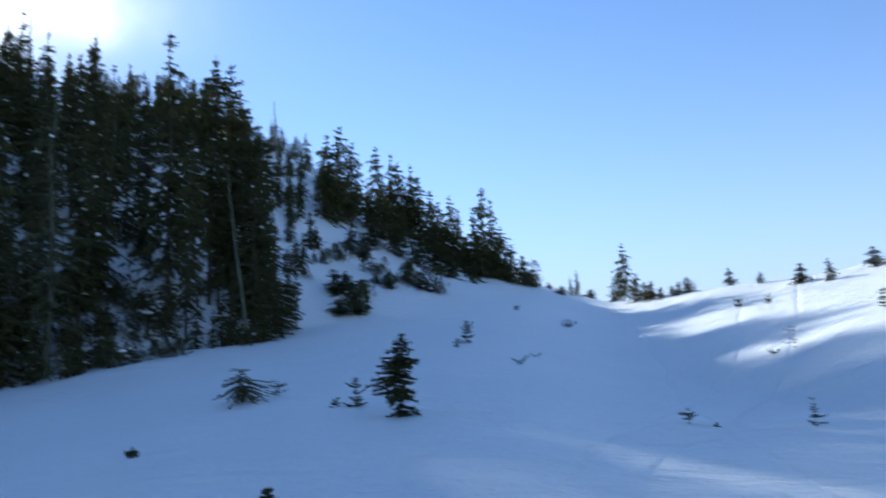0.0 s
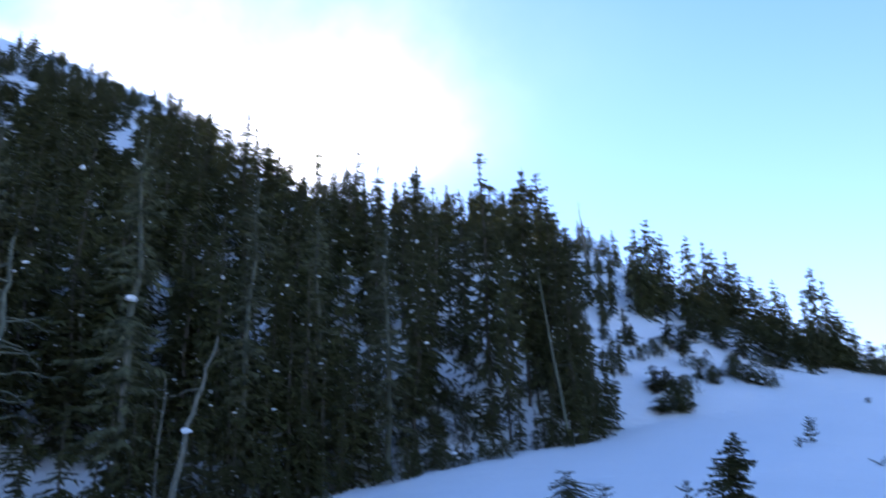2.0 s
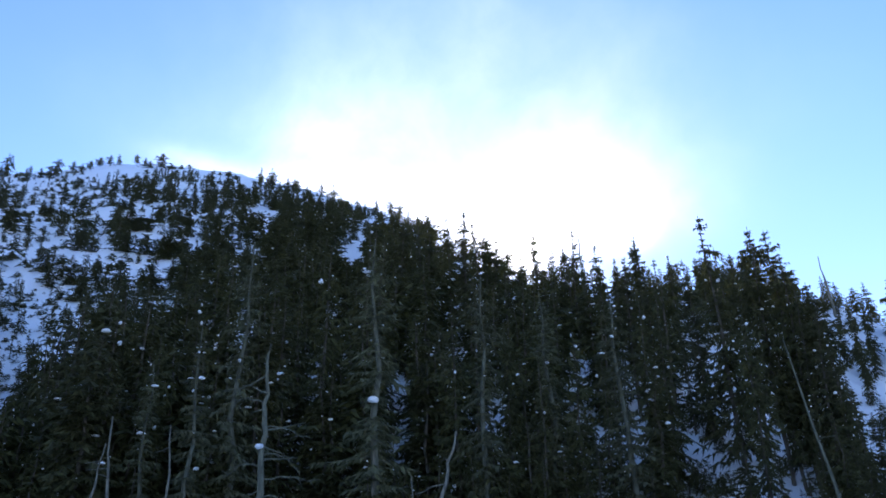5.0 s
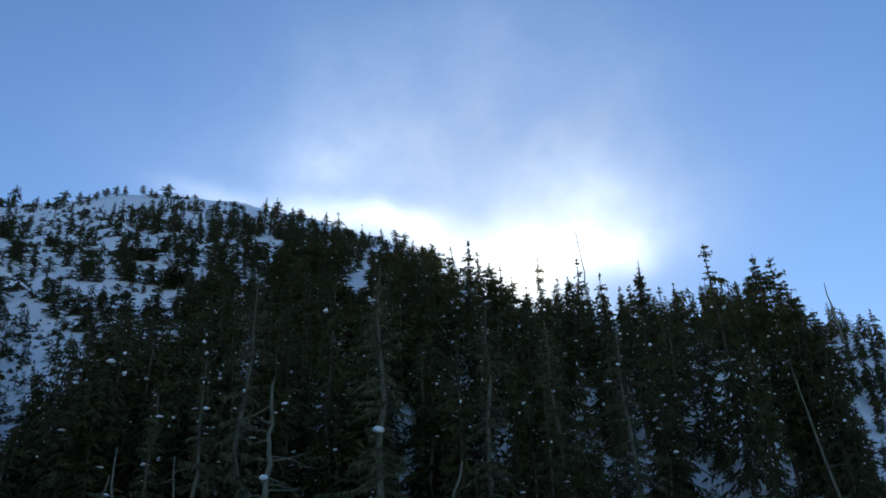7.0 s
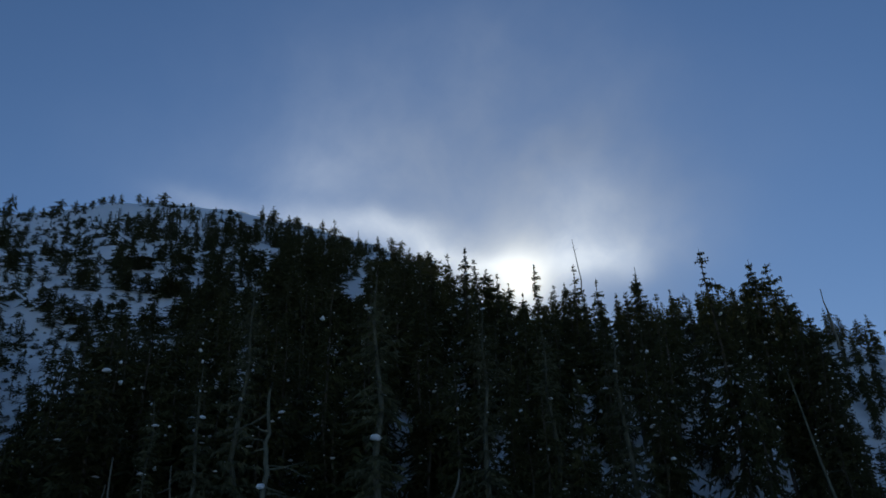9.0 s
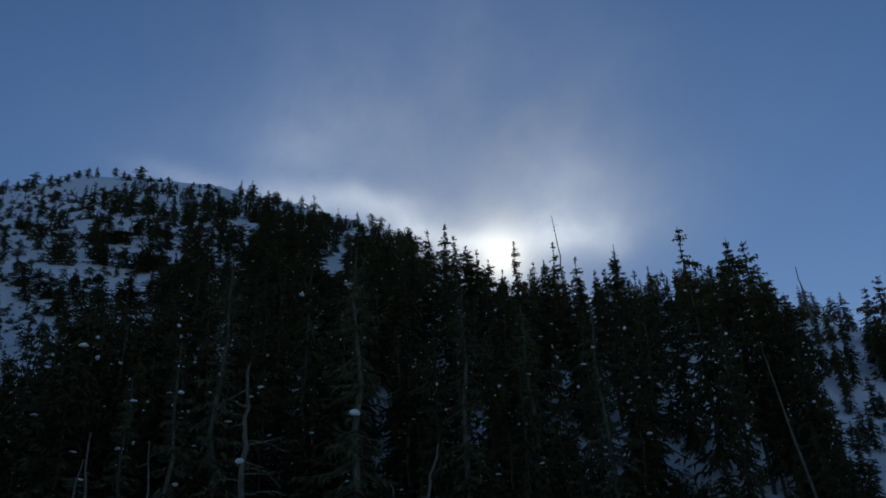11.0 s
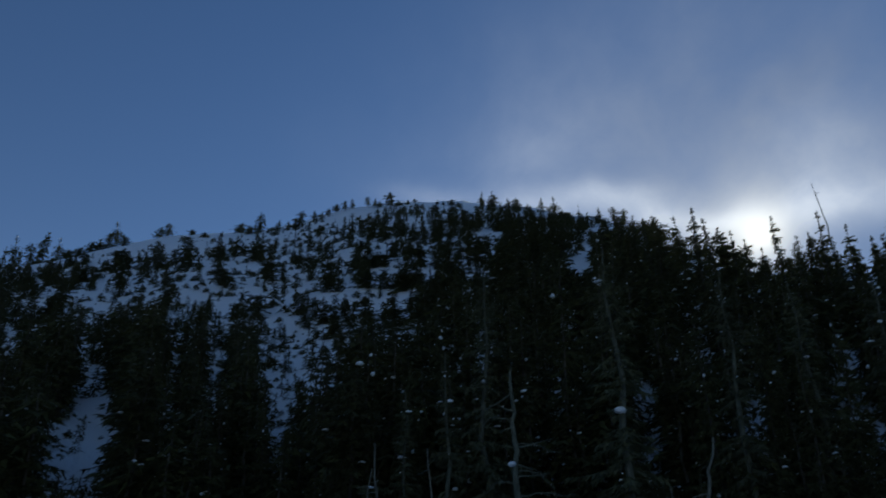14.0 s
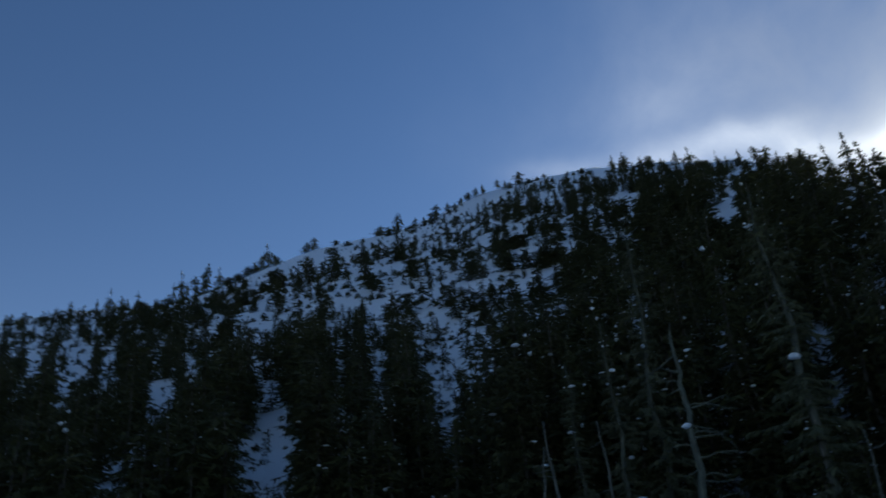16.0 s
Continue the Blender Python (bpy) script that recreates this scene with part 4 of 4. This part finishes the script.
for proto in (*TALL, *OLD, *SECOND, *DEEP, *MIDDLE, *LIGHT, *HILLSIDE, *STOUT):
    discard(proto)


# ------ the far hillside: many small trees in one mesh
def distant_trees(name, rows, seed, squat, label):
    rng = np.random.default_rng(seed)
    V, F, n = [], [], 0
    for x, y, z, h, turn in rows:
        k = (130 if h > 3 else 80) if not squat else 70
        u = rng.uniform(0.02, 1, k) ** 1.15
        ang = rng.uniform(0, 6.28, k)
        wide = h * (0.2 * (1 - u) + 0.03) * rng.uniform(0.4, 1.3) if not squat else h * (0.9 * np.sqrt(1 - u))
        rad = wide * rng.uniform(0.0, 0.6, k)
        P = np.stack([x + rad * np.cos(ang), y + rad * np.sin(ang), z - 0.1 + u * h], 1)
        D = np.stack([np.cos(ang), np.sin(ang), rng.uniform(-0.6, 0.5, k)], 1)
        v, f = blades(P, D, wide * rng.uniform(0.5, 1.1, k) + 0.12 * h * 0.6, np.full(k, h * 0.024) if not squat else np.full(k, h * 0.09), rng)
        V.append(v), F.append(f + n)
        n += len(v)
        stem = np.array([[x - 0.02 * h, y, z - 0.3], [x + 0.02 * h, y, z - 0.3], [x, y + 0.02 * h, z - 0.3], [x, y, z + h]])
        V.append(stem), F.append(np.array([[0, 1, 3], [1, 2, 3], [2, 0, 3]]) + n)
        n += 4
    ob = mesh_object(name, np.vstack(V), np.vstack(F), NEEDLES)
    tagged(ob, label, "trees", kind="stuff")


far_rows, far_scrub = [], []
fill(110, None, 1, -63, -44, 110, 265, 2.2, 5.5, 59, 1.8, 0.16, far_rows, least=1.2, grain=12)
fill(330, None, 1, -107, -44, 90, 250, 1.2, 4.2, 46, 1.6, 0.2, far_rows, least=1.0, grain=9, anywhere=True)
fill(350, None, 1, -106, -54, 190, 315, 1.0, 4.6, 41, 1.6, 0.22, far_rows, least=0.8, grain=8)
fill(110, None, 1, -62, -40, 190, 305, 2.0, 5.5, 77, 1.8, 0.1, far_rows, least=1.0, grain=9)
fill(130, None, 1, -53, -40, 190, 305, 2.5, 6.0, 73, 1.8, 0.1, far_rows, least=1.0, grain=9)
fill(70, None, 1, -108, -88, 190, 332, 2.5, 6.5, 44, 2.0, 0.1, far_rows, least=1.0)
fill(1300, None, 1, -106, -45, 100, 310, 0.5, 1.7, 43, 1.3, 0.16, far_scrub, least=0.4, grain=7, anywhere=True)
fill(260, None, 1, -100, -56, 90, 170, 0.5, 1.3, 50, 1.2, 0.1, far_scrub, least=0.4, grain=7, anywhere=True)


def sprinkle(rows, az, el, half, tall, count, h0, h1, seed):
    """Small growth on one stretch of open snow, by its direction and half sizes in degrees."""
    rng = random.Random(seed)
    for _ in range(count):
        a, e = az + half * rng.uniform(-1, 1), el + tall * rng.uniform(-1, 1)
        x, y = plan(a, sight(a, e))
        rows.append((x, y, ground_z(x, y), rng.uniform(h0, h1), rng.uniform(0, 6.28)))


for k, (az, el, half, tall, trees, bushes) in enumerate((
        (-67.8, 18.6, 1.9, 1.5, 13, 34), (-68.2, 15.2, 1.3, 2.2, 10, 30), (-65.6, 18.2, 1.6, 1.6, 10, 12), (-70.6, 18.6, 1.4, 1.6, 10, 14),
        (-81.0, 12.2, 1.7, 1.4, 3, 5), (-73.2, 17.0, 1.4, 0.8, 3, 5), (-88.2, 15.4, 1.2, 1.0, 3, 6), (-82.0, 21.0, 2.0, 1.0, 4, 6), (-93.5, 17.0, 2.4, 1.6, 5, 8))):
    sprinkle(far_rows, az, el, half, tall, trees, 1.4, 3.4, 200 + k)
    sprinkle(far_scrub, az, el, half, tall, bushes, 0.3, 0.8, 220 + k)
distant_trees("hillside_trees", far_rows, 5, False, "small dark spruces scattered over the snowy upper hillside")
distant_trees("hillside_scrub", far_scrub, 6, True, "low dark scrub showing through the upper hillside snow")


# ------ dead trees
def snag(rows, thick, seed, label, twigs=0, cap=0.0, mat=None, cap_at=0.35, boughs=()):
    """A bare dead trunk through points of azimuth, elevation and distance, foot first."""
    rng = np.random.default_rng(seed)
    pts = []
    for az, el, r in rows:
        x, y = plan(az, r)
        pts.append((x, y, EYE + r * math.tan(radians(el))))
    pts = np.array(pts)
    foot = np.array([pts[0][0], pts[0][1], ground_z(pts[0][0], pts[0][1]) - 0.3])
    step = np.linspace(0, 1, 4 * (len(pts) - 1) + 1) * (len(pts) - 1)
    curve = np.stack([np.interp(step, np.arange(len(pts)), pts[:, c]) for c in range(3)], 1)
    root = new("dead_tree")
    root.location = foot
    curve = curve - foot
    if curve[0][2] > 0.6:
        curve = np.vstack([[[0, 0, 0]], curve])
    curve[1:-1] += rng.normal(size=(len(curve) - 2, 3)) * thick * 0.35
    u = np.linspace(0, 1, len(curve))
    s = Soup()
    s.tube(curve, thick * (1 - 0.78 * u ** 0.7), 8)
    s.mesh("trunk", mat or DEADWOOD, root, True)
    for k in range(twigs):
        t = rng.uniform(0.25, 0.95)
        base = np.array([np.interp(t, u, curve[:, c]) for c in range(3)])
        ang, length = rng.uniform(0, 6.28), rng.uniform(0.8, 3.4) * (1.1 - 0.6 * t) * max(thick * 4, 0.9 if twigs > 9 else 0.0)
        way = np.array([math.cos(ang), math.sin(ang), rng.uniform(-0.45, 0.15)])
        q = np.array([0, 0.35, 0.7, 1.0])
        arm = base + way * (q * length)[:, None]
        arm += rng.normal(size=(4, 3)) * length * 0.05 * q[:, None]
        b = Soup()
        b.tube(arm, thick * 0.2 * (1.05 - 0.85 * q), 5)
        for _ in range(2):
            side = np.array([-way[1], way[0], 0]) * rng.choice([-1, 1]) + way * 0.6
            b.tube(np.array([arm[2], arm[2] + side * length * 0.16, arm[2] + side * length * 0.3 + [0, 0, -0.04]]), thick * 0.08 * np.array([1, 0.7, 0.3]), 4)
        b.mesh("branch", mat or DEADWOOD, root)
    for t, reach, drop in boughs:   # share of the height, metres across the view, sag at the tip
        base = np.array([np.interp(t, u, curve[:, c]) for c in range(3)])
        across = np.array([math.cos(radians(rows[0][0])), -math.sin(radians(rows[0][0])), 0]) * reach
        q = np.linspace(0, 1, 7)
        arm = base + across * q[:, None] + np.array([0, 0, 1.0]) * (-drop * q ** 1.6 + 0.12 * abs(reach) * np.sin(q * 3.1))[:, None]
        arm[1:] += rng.normal(size=(6, 3)) * abs(reach) * 0.025
        b = Soup()
        b.tube(arm, thick * 0.14 * (1.05 - 0.85 * q), 6)
        for k in range(2, 6):
            tip = arm[k] + across * rng.uniform(0.12, 0.26) + [rng.normal() * 0.15, rng.normal() * 0.15, rng.uniform(-0.5, 0.25)]
            b.tube(np.array([arm[k], (arm[k] + tip) / 2 + [0, 0, 0.05], tip]), thick * 0.09 * np.array([1, 0.7, 0.3]), 4)
        b.mesh("branch", mat or DEADWOOD, root)
    if cap:
        c = Soup()
        c.clump(np.array([np.interp(cap_at, u, curve[:, k]) for k in range(3)]) + [0.1, -0.2, 0.1], np.array([1.05, 0.85, 0.65]) * cap, rng)
        c.mesh("snow_load", SNOW, root, True)
    return tagged(root, label, "dead tree", "dead trees")


GREY = "bare weathered grey dead trunk leaning in the forest"
snag(((-13.9, 4.3, 50.5), (-15.4, 16.0, 50.0)), 0.13, 1, GREY, 4, 0.0, PALE_BARK)
snag(((-40.6, 0.5, 45), (-39.9, 5.7, 45), (-39.0, 8.9, 44.8), (-38.4, 11.6, 44.8)), 0.22, 2, "broken pale dead trunk with a lump of snow", 2, 0.35)
snag(((-52.4, 0.5, 44), (-52.1, 5.5, 44), (-51.9, 8.5, 44), (-51.7, 12.4, 44), (-51.9, 14.6, 44), (-51.7, 17.6, 44)), 0.3, 3, "big crooked grey dead tree with broken bare branches", 10, 0.3, PALE_BARK, cap_at=0.52,
     boughs=((0.6, 2.2, 0.7), (0.5, 2.0, 0.9), (0.42, 3.0, 0.5), (0.46, -2.0, 0.6), (0.72, -1.5, -0.1), (0.36, 1.6, 0.7)))
snag(((-44.2, 6.0, 48), (-44.2, 11.0, 48), (-44.1, 14.7, 48)), 0.14, 4, GREY, 1, 0.42, cap_at=0.88)
snag(((-62.4, 6.0, 48), (-62.2, 8.5, 48), (-61.9, 10.6, 48)), 0.12, 5, GREY, 3)
snag(((-57.7, 3.0, 48), (-57.8, 7.5, 48), (-58.0, 11.9, 48)), 0.15, 6, GREY, 3)
snag(((-61.2, 3.0, 48), (-61.4, 8.0, 48), (-61.7, 12.3, 48)), 0.17, 7, GREY, 3)
snag(((-41.6, 3.6, 47), (-41.6, 8.7, 47)), 0.12, 8, GREY, 1)
snag(((-28.4, 20.6, 84), (-28.4, 24.0, 84), (-28.7, 26.9, 84)), 0.14, 9, "thin bare dead spire above the tree tops", 1)
snag(((-24.2, 20.0, 80), (-24.3, 24.4, 80)), 0.16, 10, "thin bare dead spire above the tree tops", 4)
snag(((-11.9, 17.6, 93), (-12.1, 20.8, 93)), 0.18, 11, "thin bare dead spire above the tree tops", 4)


# ------ foreground saplings and scrub: azimuth, elevation of the foot and of the top
def sapling(az, low, high, reach, shape, seed, label, **more):
    r = sight(az, low)
    x, y = plan(az, r)
    h = r * (math.tan(radians(high)) - math.tan(radians(low)))
    settings = dict(clear=0.02, whorls=24, per=7, stations=7, tufts=13, sag=0.0, lift=0.4, droop=0.5, snow=0.03, gaps=0.1, category="young tree", lopsided=0.4)
    if shape == "bush":
        settings["droop"] = -0.15
    elif shape == "ragged":
        settings.update(clear=0.1, droop=0.25)
    settings.update(more)
    settings["blade"] = min(0.1, 0.055 * max(h, 0.7)) * (1 + r / 90)
    ob = conifer("fir_sapling", seed, h, r * math.tan(radians(reach)), shape, label=label, **settings)
    ob.matrix_basis = pose(x, y, ground_z(x, y) - 0.04, 0, 0, 40.0 * seed)
    return ob


sapling(-3.4, -1.3, 4.7, 2.0, "skirted", 3, "small dark fir with a dense skirt standing in snow", whorls=44, per=9, gaps=0.3, bend=0.02, lopsided=0.4, lift=0.25, droop=0.9)
sapling(-14.2, 0.1, 2.5, 1.85, "umbrella", 5, "stunted flat-topped fir on a short bare stem", whorls=26, per=10, droop=1.1, gaps=0.35, lopsided=0.5, clear=0.05)
sapling(-12.0, 0.4, 1.6, 1.0, "umbrella", 6, "thin twiggy fir shoot in the snow", whorls=8, droop=0.4, gaps=0.3, clear=0.2)
sapling(-6.5, -0.5, 1.6, 0.75, "ragged", 7, "small ragged fir sapling poking out of snow", whorls=12)
sapling(-7.9, -0.4, 0.2, 0.5, "bush", 8, "low twiggy fir tips poking out of snow", whorls=4, gaps=0.4)
sapling(1.5, 3.6, 5.4, 0.95, "ragged", 9, "crooked little fir beside a low clump", bend=0.12, whorls=12)
sapling(0.7, 3.4, 4.0, 0.5, "bush", 10, "low dark fir clump in snow", whorls=6)
sapling(8.6, 4.5, 5.1, 0.6, "bush", 11, "dark flattened conifer scrub in snow", whorls=5)
sapling(5.1, 2.1, 2.4, 0.75, "bush", 12, "sparse twigs just above the snow", whorls=4, gaps=0.5)
sapling(6.2, 2.5, 2.75, 0.5, "bush", 13, "sparse twigs just above the snow", whorls=3, gaps=0.5)
sapling(23.9, -2.7, -0.8, 0.6, "ragged", 14, "thin fir sapling poking out of snow", whorls=9, gaps=0.3)
sapling(16.2, -2.4, -1.2, 0.65, "umbrella", 15, "sparse fir shoot poking out of snow", whorls=7, gaps=0.4)
sapling(18.0, -2.6, -2.35, 0.3, "bush", 16, "fir tip just above the snow", whorls=3, gaps=0.3)
sapling(-21.1, -3.1, -2.3, 0.45, "bush", 17, "small fir tip poking out of snow", whorls=5)
sapling(-12.6, -6.6, -5.4, 0.7, "ragged", 18, "small dark fir tip near the camera in snow", whorls=8)
sapling(23.2, 2.3, 3.0, 1.0, "umbrella", 19, "sparse dead-looking twigs over the snow", whorls=5, gaps=0.45)
sapling(23.0, 3.3, 3.8, 0.8, "umbrella", 20, "sparse dead-looking twigs over the snow", whorls=4, gaps=0.45)
sapling(21.9, 2.0, 2.3, 0.5, "bush", 21, "sparse twigs just above the snow", whorls=3, gaps=0.5)
sapling(28.6, 4.5, 5.8, 0.6, "ragged", 22, "ragged fir scrub on the snow bank", whorls=8)
sapling(20.0, 5.2, 5.8, 0.5, "bush", 23, "low scrub on the sunlit snow crest", whorls=5)
sapling(21.9, 5.3, 5.8, 0.4, "bush", 24, "low scrub on the sunlit snow crest", whorls=5)
sapling(5.0, 5.9, 6.2, 0.25, "bush", 25, "fir tip just above the snow", whorls=4)

for proto in SHRUB:
    discard(proto)
